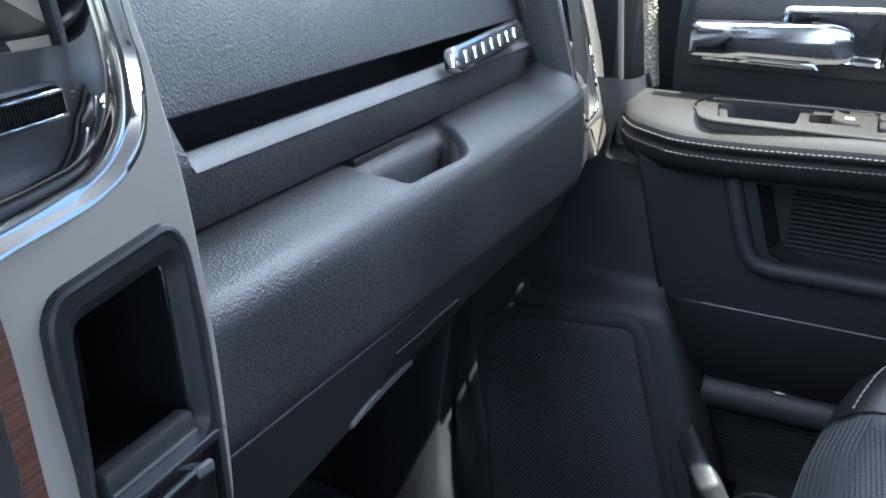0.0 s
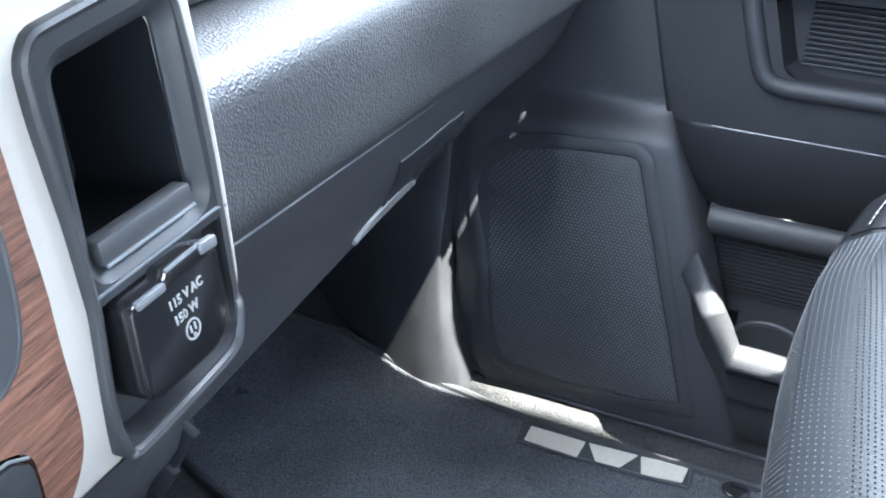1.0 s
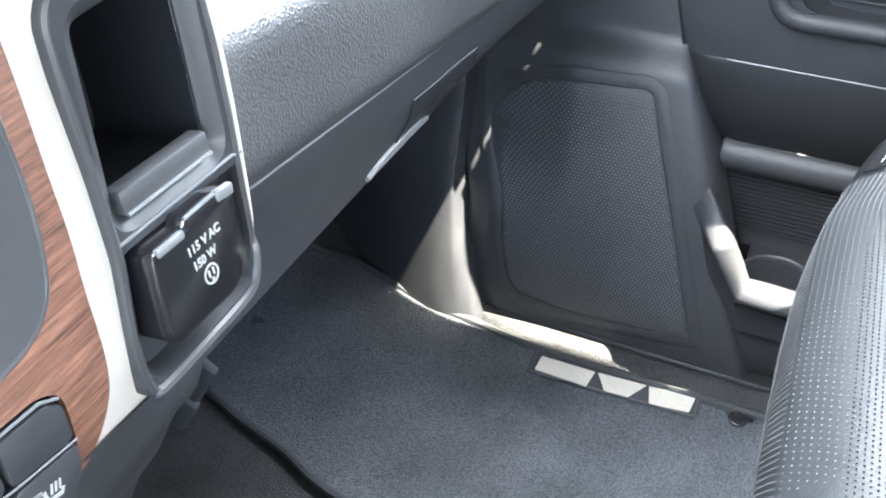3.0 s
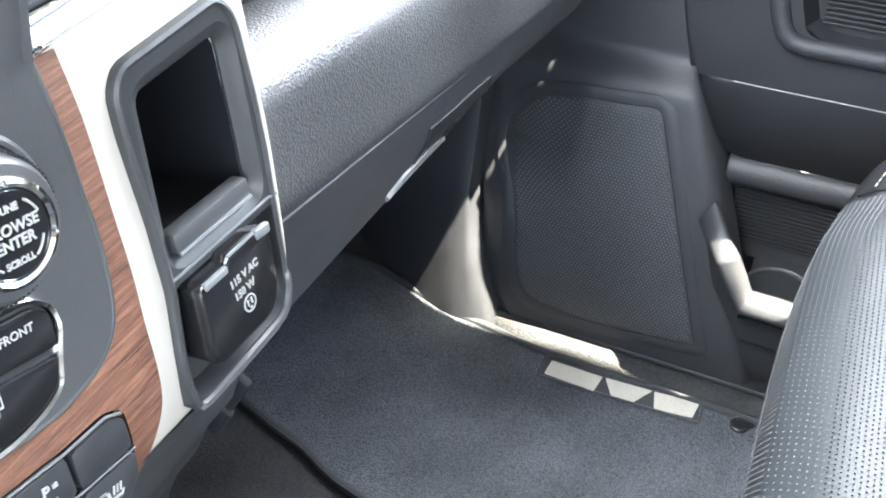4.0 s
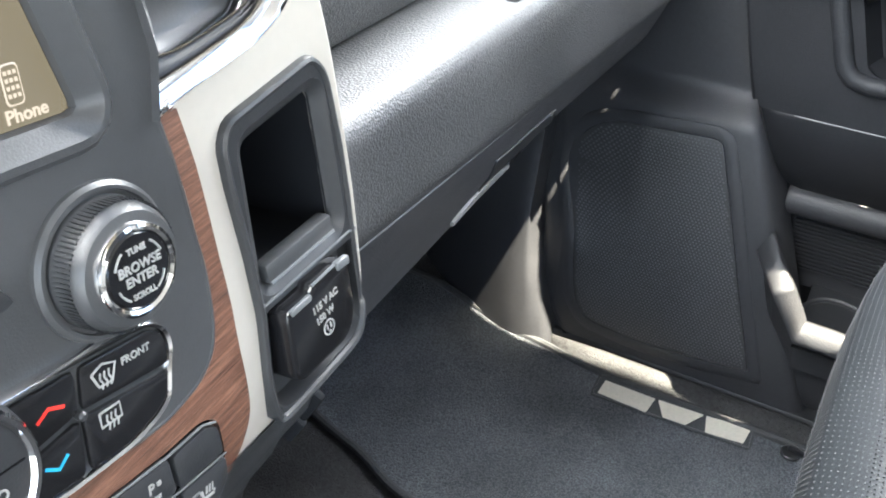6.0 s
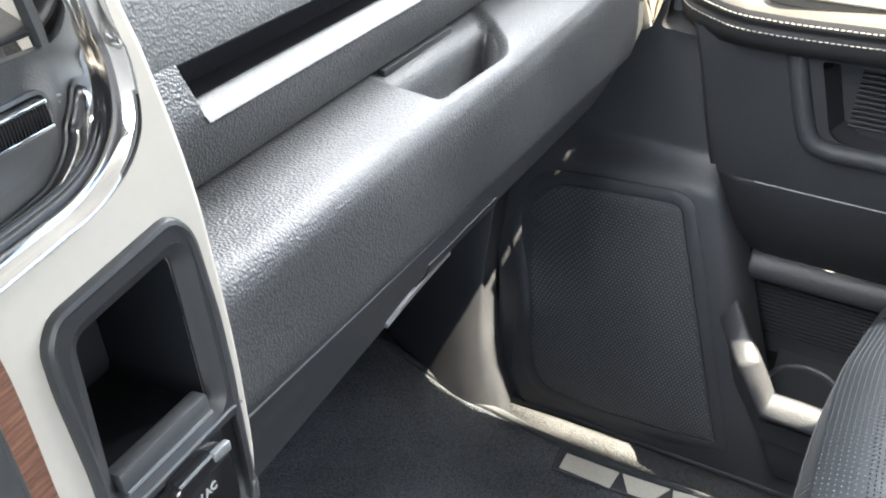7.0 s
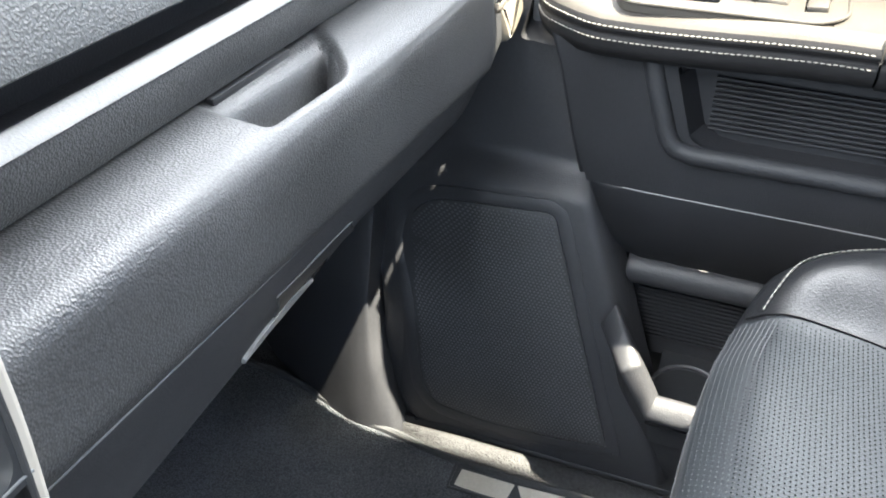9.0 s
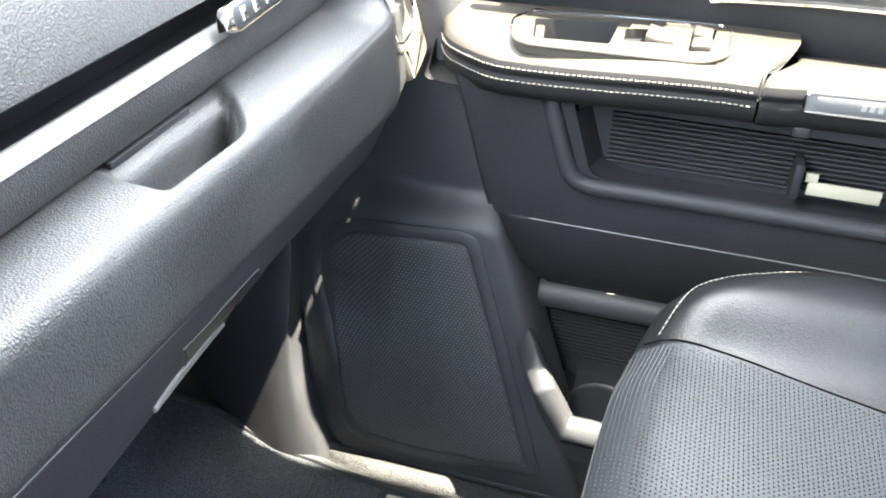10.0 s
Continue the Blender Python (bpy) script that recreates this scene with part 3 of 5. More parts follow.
part("chrome_liner", tube([END @ Vector((p.x, p.y, 0.0018)) for p in resample(i, 60)] + [END @ Vector((p.x, p.y, 0.0018)) for p in resample(i, 60)[:2]], 0.0016, 6), CHROME, vent, "bright inner chrome line")
part("vane", block((0.026, 0.014, 0.018), END @ pose(0.7310, 0.0390, -0.014), 0.002), TAN, vent, "tan vent tab")
part("vane", block((0.050, 0.010, 0.020), END @ pose(0.7460, 0.0900, -0.014, 16, 0, 0), 0.002), TAN, vent, "tan vent tab")
for k in range(4):
    part("vane", block((0.052, 0.0030, 0.020), END @ pose(0.7460, 0.0560 + 0.0115 * k + (0.020 if k > 1 else 0), -0.022, 20, 0, 0), 0.001), SATIN, vent)
cap_o = rounded([(0.7270, 0.0150), (0.7800, 0.0155), (0.8030, 0.0300), (0.7920, 0.0055), (0.7823, -0.0049), (0.7600, -0.0114), (0.7310, -0.0165)], [0.003, 0.003, 0.003, 0.006, 0.006, 0.008, 0.004])
part("end_cap", rings([(inset(cap_o, -0.002), -0.040), (inset(cap_o, -0.001), -0.004), (inset(cap_o, 0.001), 0.0), (inset(cap_o, 0.006), 0.0014)], END, 60, last=True), TAN, dashboard, "tan end cap")

# ---- centre stack ----
# Built in its own plane: u across, v up the face, n out of it.
ST = CABIN.inverted() @ Matrix.Translation((0, 0.329, 0.557)) @ Matrix(((1, 0, 0, 0), (0, 0.1628, -0.9867, 0), (0, 0.9867, 0.1628, 0), (0, 0, 0, 1)))
stack = thing("center_stack", "silver-framed dashboard centre stack with wood inlay and controls", "console", at=(0.0, 0.45, 0.35))
W_R = [(0.0875, 0.1030), (0.0880, 0.0832), (0.0867, 0.0634), (0.0853, 0.0474), (0.0838, 0.0279), (0.0812, 0.0107), (0.0797, -0.0030), (0.0780, -0.0130), (0.0757, -0.0215), (0.0718, -0.0290), (0.0660, -0.0365), (0.0586, -0.0411), (0.0300, -0.0440)]
W_L = [(0.0785, 0.1033), (0.0789, 0.0898), (0.0785, 0.0751), (0.0775, 0.0619), (0.0770, 0.0501), (0.0754, 0.0387), (0.0728, 0.0273), (0.0697, 0.0195), (0.0645, 0.0140), (0.0580, 0.0108), (0.0495, 0.0093), (0.0407, 0.0088), (0.0296, 0.0103), (0.0167, 0.0130), (0.0046, 0.0155), (-0.0074, 0.0175), (-0.10, 0.030), (-0.20, 0.043)]
S_R = [(0.030, -0.0455), (0.0637, -0.0408), (0.0790, -0.0436), (0.1007, -0.0465), (0.1242, -0.0460), (0.1385, -0.0432), (0.1460, -0.0380), (0.1520, -0.0305), (0.1552, -0.022), (0.1584, -0.009), (0.1610, 0.0055), (0.1640, 0.0235), (0.1663, 0.0429), (0.1682, 0.0657), (0.1693, 0.0786), (0.1699, 0.0911), (0.1697, 0.1076), (0.1687, 0.124), (0.1670, 0.144), (0.1650, 0.1565), (0.160, 0.21)]
CH_OUT = [(0.0760, 0.1040), (0.0873, 0.1055), (0.0953, 0.1063), (0.1124, 0.1072), (0.1264, 0.1082), (0.1389, 0.1112), (0.1490, 0.1158), (0.1559, 0.1230), (0.1590, 0.1325), (0.1603, 0.1449), (0.1585, 0.1560), (0.155, 0.21)]
CH_IN = [(0.0850, 0.1240), (0.0930, 0.1228), (0.1020, 0.1225), (0.1140, 0.1230), (0.1240, 0.1240), (0.1329, 0.1275), (0.1380, 0.1330), (0.1412, 0.1385), (0.1435, 0.1470), (0.1438, 0.1541), (0.1435, 0.1660), (0.141, 0.21)]
BEZ = [(0.0985, 0.0830), (0.1045, 0.0903), (0.1560, 0.0930), (0.1622, 0.0860), (0.1638, 0.0790), (0.1630, 0.0500), (0.1608, 0.0280), (0.1586, 0.0128), (0.1541, -0.0184), (0.1505, -0.0325), (0.1440, -0.0388), (0.1169, -0.0392), (0.0908, -0.0388), (0.0860, -0.0345), (0.0855, -0.0240), (0.0868, -0.0140), (0.0932, 0.0124), (0.0956, 0.0380), (0.0968, 0.0690)]
BIN = [(0.1108, 0.0772), (0.1540, 0.0790), (0.1484, 0.0200), (0.1022, 0.0222)]


def dense(pts, n):
    return [Vector((p.x, p.y)) for p in catmull([(a, b, 0) for a, b in pts], n)]


hole = rounded([(p[0], p[1]) for p in inset(BEZ, 0.003)], 0.006, 4)
silver_line = dense(S_R, 40)
outline = dense(W_R, 24)[::-1] + dense(CH_OUT, 20) + silver_line[::-1]
panel = part("silver_panel", sheet([(p.x, p.y) for p in outline], [[(p.x, p.y) for p in hole]], -0.004, 0.0, ST), SILVER, stack, "warm silver painted surround")
side = []
for d, h in ((0.0, 0.0), (0.0012, -0.0004), (0.0028, -0.0018), (0.0038, -0.0045), (0.0046, -0.012), (0.006, -0.06), (0.006, -0.12)):
    row = []
    for k, p in enumerate(silver_line):
        a, b = silver_line[max(k - 1, 0)], silver_line[min(k + 1, len(silver_line) - 1)]
        e = (b - a).normalized()
        row.append(ST @ Vector((p.x + e.y * d, p.y - e.x * d, h)))
    side.append(row)
part("silver_edge", loft(side), SILVER, panel, sharp=60)

# black bezel round the bin and the power outlet
bz = rounded(BEZ, [0.003, 0.008, 0.008, 0.005, 0.003, 0.003, 0.003, 0.003, 0.006, 0.006, 0.008, 0.003, 0.006, 0.006, 0.003, 0.003, 0.003, 0.003, 0.003], 4)
mouth = rounded(BIN, 0.004, 5)
low = rounded([(0.0965, 0.0130), (0.1560, 0.0102), (0.1515, -0.0184), (0.1485, -0.0280), (0.1425, -0.0335), (0.0965, -0.0335), (0.0895, -0.0300), (0.0890, -0.0230), (0.0945, 0.0100)], [0.003, 0.003, 0.004, 0.006, 0.006, 0.006, 0.005, 0.003, 0.003], 4)
step_in = inset(mouth, -0.0055)
body = sheet([(p.x, p.y) for p in inset(bz, 0.0035)], [[(p.x, p.y) for p in step_in], [(p.x, p.y) for p in low]], -0.002, 0.0022, ST)
bezel = part("bezel", body, SATIN, stack, "black bezel with open bin above a power outlet")
part("rim", rings([(bz, -0.004), (bz, 0.0010), (inset(bz, 0.0008), 0.0026), (inset(bz, 0.0022), 0.0032), (inset(bz, 0.0036), 0.0024), (inset(bz, 0.0040), 0.0)], ST, 110), BEZEL, bezel)
part("mouth", rings([(step_in, 0.0022), (inset(step_in, 0.001), 0.0016), (inset(mouth, -0.001), -0.0006), (mouth, -0.0020), (mouth, -0.0032)], ST, 96), BEZEL, bezel)
back_o = [Vector((p.x * 0.92 + 0.014, p.y * 0.92 + 0.003)) for p in mouth]
part("bin", rings([(mouth, -0.0034), (back_o, -0.050)], ST, 64, last=True), SHADEBLACK, bezel, "deep black storage bin")
part("lip", block((0.0425, 0.0080, 0.007), ST @ pose(0.1240, 0.0250, -0.0010, 0, 0, -3.2), 0.0012), GREY, bezel, "low grey lip across the bin")
part("lip_edge", tube([ST @ Vector(p) for p in ((0.1036, 0.0222, 0.0024), (0.1448, 0.0202, 0.0024))], 0.0008, 6), SLATE, bezel)
# The bezel seam's highlight is a paler tube.
part("seam_line", tube([ST @ Vector(p) for p in ((0.0950, 0.0145, 0.0022), (0.0961, 0.0160, 0.0022), (0.1535, 0.0136, 0.0022), (0.1588, 0.0124, 0.0022))], 0.0007, 6), SLATE, bezel)
part("well", rings([(low, 0.0022), (inset(low, 0.002), -0.003), (inset(low, 0.003), -0.005)], ST, 72, last=True), SATIN, bezel)
part("well_edge", tube([ST @ Vector((p.x, p.y, 0.0018)) for p in dense([(0.0885, -0.0345), (0.0940, -0.0362), (0.1169, -0.0366), (0.1420, -0.0360), (0.1492, -0.0300), (0.1525, -0.0190)], 24)], [0.0012] + [0.0022] * 22 + [0.0010], 8), GREY, bezel, "pale lower edge of the outlet well")
lidpts = rounded([(0.1000, 0.0118), (0.1160, 0.0110), (0.1172, 0.0132), (0.1330, 0.0126), (0.1420, 0.0098), (0.1402, -0.0120), (0.1350, -0.0212), (0.1290, -0.0238), (0.1000, -0.0222), (0.0952, -0.0180)],
                 [0.004, 0.001, 0.001, 0.001, 0.002, 0.004, 0.004, 0.004, 0.005, 0.005], 4)
outlet = part("outlet_cover", slab(lidpts, -0.004, 0.0095, ST, 0.0022, 110), PIANO, bezel, "black flip cover with white print")
part("tab", block((0.0085, 0.0040, 0.0030), ST @ pose(0.1372, 0.0104, 0.0088, 0, 0, -8), 0.0008), SLATE, outlet)
part("tab", block((0.0130, 0.0030, 0.0024), ST @ pose(0.1085, 0.0096, 0.0088, 0, 0, -3), 0.0008), SLATE, outlet)
part("lid_edge", tube([ST @ Vector(p) for p in ((0.1172, 0.0128, 0.0088), (0.1328, 0.0123, 0.0088))], 0.0007, 6), SLATE, outlet)
lettering("115 V AC", 0.0042, ST @ pose(0.1217, 0.0022, 0.0097, 0, 0, -1), WHITE, outlet, bold=0.00012)
lettering("150 W", 0.0042, ST @ pose(0.1197, -0.0034, 0.0097, 0, 0, -1), WHITE, outlet, bold=0.00012)
part("symbol", turned([(0.0036, 0), (0.0036, 0.0003), (0.0029, 0.0003), (0.0029, 0)], ST @ pose(0.1204, -0.0099, 0.0095), 28, caps=False), WHITE, outlet)
for dx in (-0.0011, 0.0011):
    part("symbol_slot", block((0.0008, 0.0026, 0.0004), ST @ pose(0.1204 + dx, -0.0094, 0.0097), 0), WHITE, outlet)
part("symbol_slot", block((0.0012, 0.0010, 0.0004), ST @ pose(0.1204, -0.0118, 0.0097), 0), WHITE, outlet)

# wood inlay, running between the dark middle and the silver
WOOD_EDGE = dense(W_L, 50) + [Vector((-0.20, -0.025)), Vector((0.02, -0.044))] + dense(W_R, 24)[::-1]
BTN = rounded([(-0.19, 0.0300), (0.0110, 0.0017), (0.0353, -0.0026), (0.0530, -0.0040), (0.0605, -0.0085), (0.0590, -0.0330), (0.0500, -0.0400), (0.0320, -0.0400), (-0.19, -0.0160)], [0.003, 0.002, 0.002, 0.005, 0.005, 0.007, 0.005, 0.003, 0.003], 5)
wood = part("wood_inlay", sheet([(p.x, p.y) for p in WOOD_EDGE], [[(p.x, p.y) for p in BTN]], -0.004, 0.0006, ST), WOOD, stack, "reddish-brown open-pore wood inlay")

# dark middle panel with the display, knobs and climate controls
MID = [Vector((-0.35, 0.043))] + dense(W_L, 50)[::-1] + [Vector((0.0762, 0.1045)), Vector((0.0845, 0.1240)), Vector((0.0858, 0.21)), Vector((-0.35, 0.21))]
SCR = rounded([(-0.16, 0.1550), (0.0537, 0.1186), (0.0515, 0.1454), (0.0470, 0.20), (-0.16, 0.20)], 0.003, 4)
mid = part("middle_panel", sheet([(p.x, p.y) for p in MID], [[(p.x, p.y) for p in inset(SCR, -0.012)]], -0.006, 0.0014, ST), GREY, stack, "charcoal soft-painted middle panel")
part("panel_edge", tube([ST @ Vector((p.x, p.y, 0.0006)) for p in dense(W_L, 60)], 0.0012, 8), GREY, mid)
frame_ob = part("display_surround", rings([(inset(SCR, -0.012), 0.0014), (inset(SCR, -0.010), 0.0034), (inset(SCR, -0.0075), 0.0036), (inset(SCR, -0.001), -0.001), (SCR, -0.004)], ST, 200), GREY, mid)
display = part("display", slab(SCR, -0.008, -0.003, ST, 0.0003, 200), DISPLAY, mid, "lit amber-grey display with icons")
SCR_TURN = -9.5
lettering("Phone", 0.0054, ST @ pose(0.0401, 0.1243, -0.0027, 0, 0, SCR_TURN), ICON, display, bold=0.0001)
lettering("Off", 0.0054, ST @ pose(0.0187, 0.1276, -0.0027, 0, 0, SCR_TURN), ICON, display, bold=0.0001)
for name, cx, cy, w, h in (("icon_frame", 0.0392, 0.1331, 0.0060, 0.0115), ("icon_frame", 0.0187, 0.1365, 0.0080, 0.0110)):
    at = ST @ pose(cx, cy, 0, 0, 0, SCR_TURN)
    o, i = (rounded([(-w / 2 + d, -h / 2 + d), (w / 2 - d, -h / 2 + d), (w / 2 - d, h / 2 - d), (-w / 2 + d, h / 2 - d)], 0.0016) for d in (0.0, 0.0005))
    part(name, rings([(o, -0.0029), (i, -0.0027)], at, 40), ICON, display)
for a in range(3):
    for b in range(4):
        part("icon_key", block((0.0009, 0.0011, 0.0003), ST @ pose(0.0392, 0.1331, 0, 0, 0, SCR_TURN) @ pose(-0.0015 + 0.0015 * a, -0.0030 + 0.0021 * b, -0.0027), 0), ICON, display)

# browse knob
PRINT_TURN = -10.0
KN = ST @ pose(0.0412, 0.0748, 0.0, 0, 0, PRINT_TURN)
knob = part("browse_knob", turned([(0.0252, 0.0014), (0.0250, 0.0030), (0.0236, 0.0042), (0.0224, 0.0042), (0.0221, 0.0026), (0.0208, 0.0026), (0.0207, 0.0040), (0.0194, 0.0120), (0.0176, 0.0146), (0.0140, 0.0154)], KN, 64), GREY, stack, "round ribbed tuning knob with chrome ring")
part("knurl", joined([block((0.0005, 0.0005, 0.0076), KN @ pose(0.0203 * math.cos(2 * math.pi * k / 84), 0.0203 * math.sin(2 * math.pi * k / 84), 0.0078, 0, 0, 360 * k / 84), 0) for k in range(84)]), SATIN, knob, kind="stuff")
part("ring", turned([(0.0146, 0.0138), (0.0148, 0.0160), (0.0143, 0.0174), (0.0132, 0.0178), (0.0122, 0.0171), (0.0118, 0.0158)], KN, 64, caps=False), CHROME, knob, "polished chrome ring")
cap = part("cap", turned([(0.0121, 0.0148), (0.0121, 0.0164), (0.0113, 0.0171), (0.0001, 0.0176)], KN, 48), PIANO, knob, "black cap with white print")
for text, x, y, size in (("TUNE", -0.0003, 0.0078, 0.0030), ("BROWSE", 0, 0.0021, 0.0046), ("ENTER", 0, -0.0023, 0.0046), ("SCROLL", 0, -0.0080, 0.0028)):
    lettering(text, size * 0.9, KN @ pose(x, y * 0.9, 0.0177), WHITE, cap, bold=0.00010)
for a0, a1 in ((20, 55), (125, 160), (200, 235), (305, 340)):
    part("arc", tube([KN @ Vector((0.0094 * math.cos(radians(a)), 0.0094 * math.sin(radians(a)), 0.0174)) for a in range(a0, a1 + 1, 7)], 0.0004, 5), WHITE, cap)

# back button
bk = part("back_button", slab(rounded([(-0.045, 0.1050), (-0.0023, 0.0990), (0.0050, 0.0945), (0.0112, 0.0820), (-0.0060, 0.0820), (-0.045, 0.0880)], 0.003), 0.0014, 0.0040, ST, 0.0012), SATIN, stack, "black pointed push button")
lettering("BACK", 0.0048, ST @ pose(-0.0030, 0.0898, 0.0043, 0, 0, PRINT_TURN), WHITE, bk, bold=0.0001)

# climate controls
CL = [(-0.0210, 0.0640), (0.0199, 0.0559), (0.0460, 0.0497), (0.0517, 0.0430), (0.0520, 0.0354), (0.0478, 0.0273), (0.0437, 0.0177), (0.0364, 0.0147), (0.0243, 0.0137), (0.0114, 0.0154), (-0.0029, 0.0178), (-0.0155, 0.0214), (-0.0240, 0.0260)]
cl = rounded(CL, [0.004, 0.004, 0.006, 0.004, 0.003, 0.003, 0.004, 0.004, 0.004, 0.004, 0.004, 0.004, 0.004], 4)
climate = part("climate_panel", slab(inset(cl, 0.002), 0.0010, 0.0036, ST, 0.0004), SATIN, stack, "black climate buttons in a chrome frame")
part("chrome_frame", rings([(cl, 0.0012), (cl, 0.0040), (inset(cl, 0.0008), 0.0054), (inset(cl, 0.0020), 0.0050), (inset(cl, 0.0026), 0.0034)], ST, 200), CHROME, climate, "bright chrome frame")
for pts in ([(-0.0160, 0.0595), (0.0160, 0.0530), (0.0117, 0.0397), (-0.0170, 0.0400)], [(0.0178, 0.0526), (0.0446, 0.0462), (0.0492, 0.0412), (0.0474, 0.0305), (0.0132, 0.0394)],
            [(-0.0175, 0.0376), (0.0111, 0.0373), (0.0060, 0.0195), (-0.0150, 0.0240)], [(0.0124, 0.0372), (0.0463, 0.0282), (0.0418, 0.0198), (0.0356, 0.0174), (0.0240, 0.0165), (0.0078, 0.0188)]):
    part("button", slab(rounded(pts, 0.0015, 3), 0.0030, 0.0052, ST, 0.0007, 40), PIANO, climate)


def stroke(points, r, mat, parent, h, name="print", at=ST):
    return part(name, tube([at @ Vector((x, y, h)) for x, y in points], r, 5, flat=0.3, up=(0, -0.987, 0.163)), mat, parent)


stroke([(-0.0010, 0.0469), (0.0040, 0.0486), (0.0088, 0.0456)], 0.0007, RED, climate, 0.0053, "red_arrow")
stroke([(-0.0049, 0.0324), (-0.0010, 0.0288), (0.0033, 0.0311)], 0.0007, BLUE, climate, 0.0053, "blue_arrow")
FI = ST @ pose(0.0243, 0.0449, 0, 0, 0, PRINT_TURN)
stroke([(-0.0046, 0.0018), (0.0, 0.0036), (0.0048, 0.0018), (0.0026, -0.0036), (-0.0026, -0.0034), (-0.0046, 0.0018)], 0.0005, WHITE, climate, 0.0053, at=FI)
RI = ST @ pose(0.0208, 0.0309, 0, 0, 0, PRINT_TURN)
stroke([(-0.0040, 0.0026), (0.0040, 0.0026), (0.0040, -0.0024), (-0.0040, -0.0024), (-0.0040, 0.0026)], 0.0005, WHITE, climate, 0.0053, at=RI)
for k in range(3):
    for at, dy in ((FI, -0.0018), (RI, -0.0018)):
        stroke([(-0.0016 + 0.0017 * k, dy - 0.0028), (-0.0011 + 0.0017 * k, dy - 0.0008), (-0.0019 + 0.0017 * k, dy + 0.0008), (-0.0014 + 0.0017 * k, dy + 0.0028)], 0.0004, WHITE, climate, 0.0054, at=at)
lettering("FRONT", 0.0036, ST @ pose(0.0368, 0.0428, 0.0054, 0, 0, PRINT_TURN - 2), WHITE, climate, bold=0.00005)
part("stud", turned([(0.0016, 0.003), (0.0016, 0.006), (0.0008, 0.0068)], ST @ pose(0.0122, 0.0384, 0), 16), SATIN, climate)

# fan dial
FD = ST @ pose(-0.0305, 0.0485, 0, 0, 0, PRINT_TURN)
dial = part("fan_dial", turned([(0.0268, 0.0014), (0.0268, 0.0040), (0.0256, 0.0085), (0.0245, 0.0096)], FD, 64), GREY, stack, "round fan dial with chrome ring")
part("ring", turned([(0.0248, 0.0090), (0.0250, 0.0106), (0.0240, 0.0118), (0.0226, 0.0117), (0.0216, 0.0104)], FD, 64, caps=False), CHROME, dial)
face = part("face", turned([(0.0218, 0.0092), (0.0218, 0.0102), (0.0208, 0.0107), (0.0001, 0.0110)], FD, 48), SATIN, dial)
lettering("OFF", 0.0050, FD @ pose(0.0045, 0.0062, 0.0112), WHITE, face, bold=0.0001)
lettering("AUTO", 0.0050, FD @ pose(0.0060, -0.0060, 0.0112), WHITE, face, bold=0.0001)
part("split", block((0.040, 0.0005, 0.0004), FD @ pose(0, 0.0005, 0.0109), 0), HOLE, face)
for k in range(4):
    part("blade", block((0.0034, 0.0020, 0.0004), FD @ pose(0.0030 + 0.0020 * math.cos(k * 1.57), 0.0118 + 0.0020 * math.sin(k * 1.57), 0.0111, 0, 0, 90 * k), 0.0001), WHITE, face)
part("fan_bar", slab([(0.0070, 0.0105), (0.0145, 0.0112), (0.0145, 0.0140), (0.0070, 0.0118)], 0.0108, 0.0114, FD, 0.0001, 24), WHITE, face)

# lower switch bank in the wood
bank = part("switch_bank", slab(inset(BTN, 0.0004), -0.010, -0.001, ST, 0.0004), HOLE, stack, "two rows of black switches let into the wood")
for pts in ([(0.0368, -0.0052), (0.0540, -0.0068), (0.0588, -0.0110), (0.0576, -0.0228), (0.0350, -0.0196)], [(0.0345, -0.0214), (0.0576, -0.0248), (0.0562, -0.0325), (0.0495, -0.0385), (0.0335, -0.0385)],
            [(0.0112, 0.0002), (0.0352, -0.0044), (0.0336, -0.0192), (0.0098, -0.0138)], [(0.0096, -0.0154), (0.0332, -0.0210), (0.0320, -0.0385), (0.0085, -0.0368)],
            [(-0.0130, 0.0040), (0.0098, 0.0004), (0.0084, -0.0134), (-0.0140, -0.0086)], [(-0.0143, -0.0102), (0.0082, -0.0150), (0.0070, -0.0365), (-0.0150, -0.0345)],
            [(-0.18, 0.0270), (-0.0145, 0.0043), (-0.0155, -0.0084), (-0.18, 0.0105)], [(-0.18, 0.0090), (-0.0158, -0.0100), (-0.0165, -0.0343), (-0.18, -0.0160)]):
    part("switch", slab(rounded(pts, 0.0018, 3), -0.004, 0.0022, ST, 0.0010, 40), SATIN, bank)
lettering("OFF", 0.0036, ST @ pose(0.0238, -0.0137, 0.0023, 0, 0, -13), WHITE, bank, bold=0.00008)
lettering("P", 0.0055, ST @ pose(0.0245, -0.0086, 0.0023, 0, 0, -13), WHITE, bank, bold=0.00015)
part("print", block((0.0020, 0.0018, 0.0004), ST @ pose(0.0280, -0.0088, 0.0023, 0, 0, -13), 0.0004), WHITE, bank)
for cx, cy in ((0.0447, -0.0305), (0.0221, -0.0262)):
    at = ST @ pose(cx, cy, 0, 0, 0, -13)
    stroke([(-0.0034, 0.0016), (-0.0024, -0.0020), (0.0026, -0.0022), (0.0030, -0.0006)], 0.0008, WHITE, bank, 0.0023, at=at)
    for k in range(3):
        stroke([(-0.0010 + 0.0015 * k, -0.0006), (-0.0004 + 0.0015 * k, 0.0024)], 0.0005, WHITE, bank, 0.0023, at=at)
for cx, cy in ((0.0395, -0.0275), (0.0388, -0.0320)):
    part("lamp_mark", block((0.0040, 0.0012, 0.0004), ST @ pose(cx, cy, 0.0022, 0, 0, -13), 0.0002), SLATE, bank)
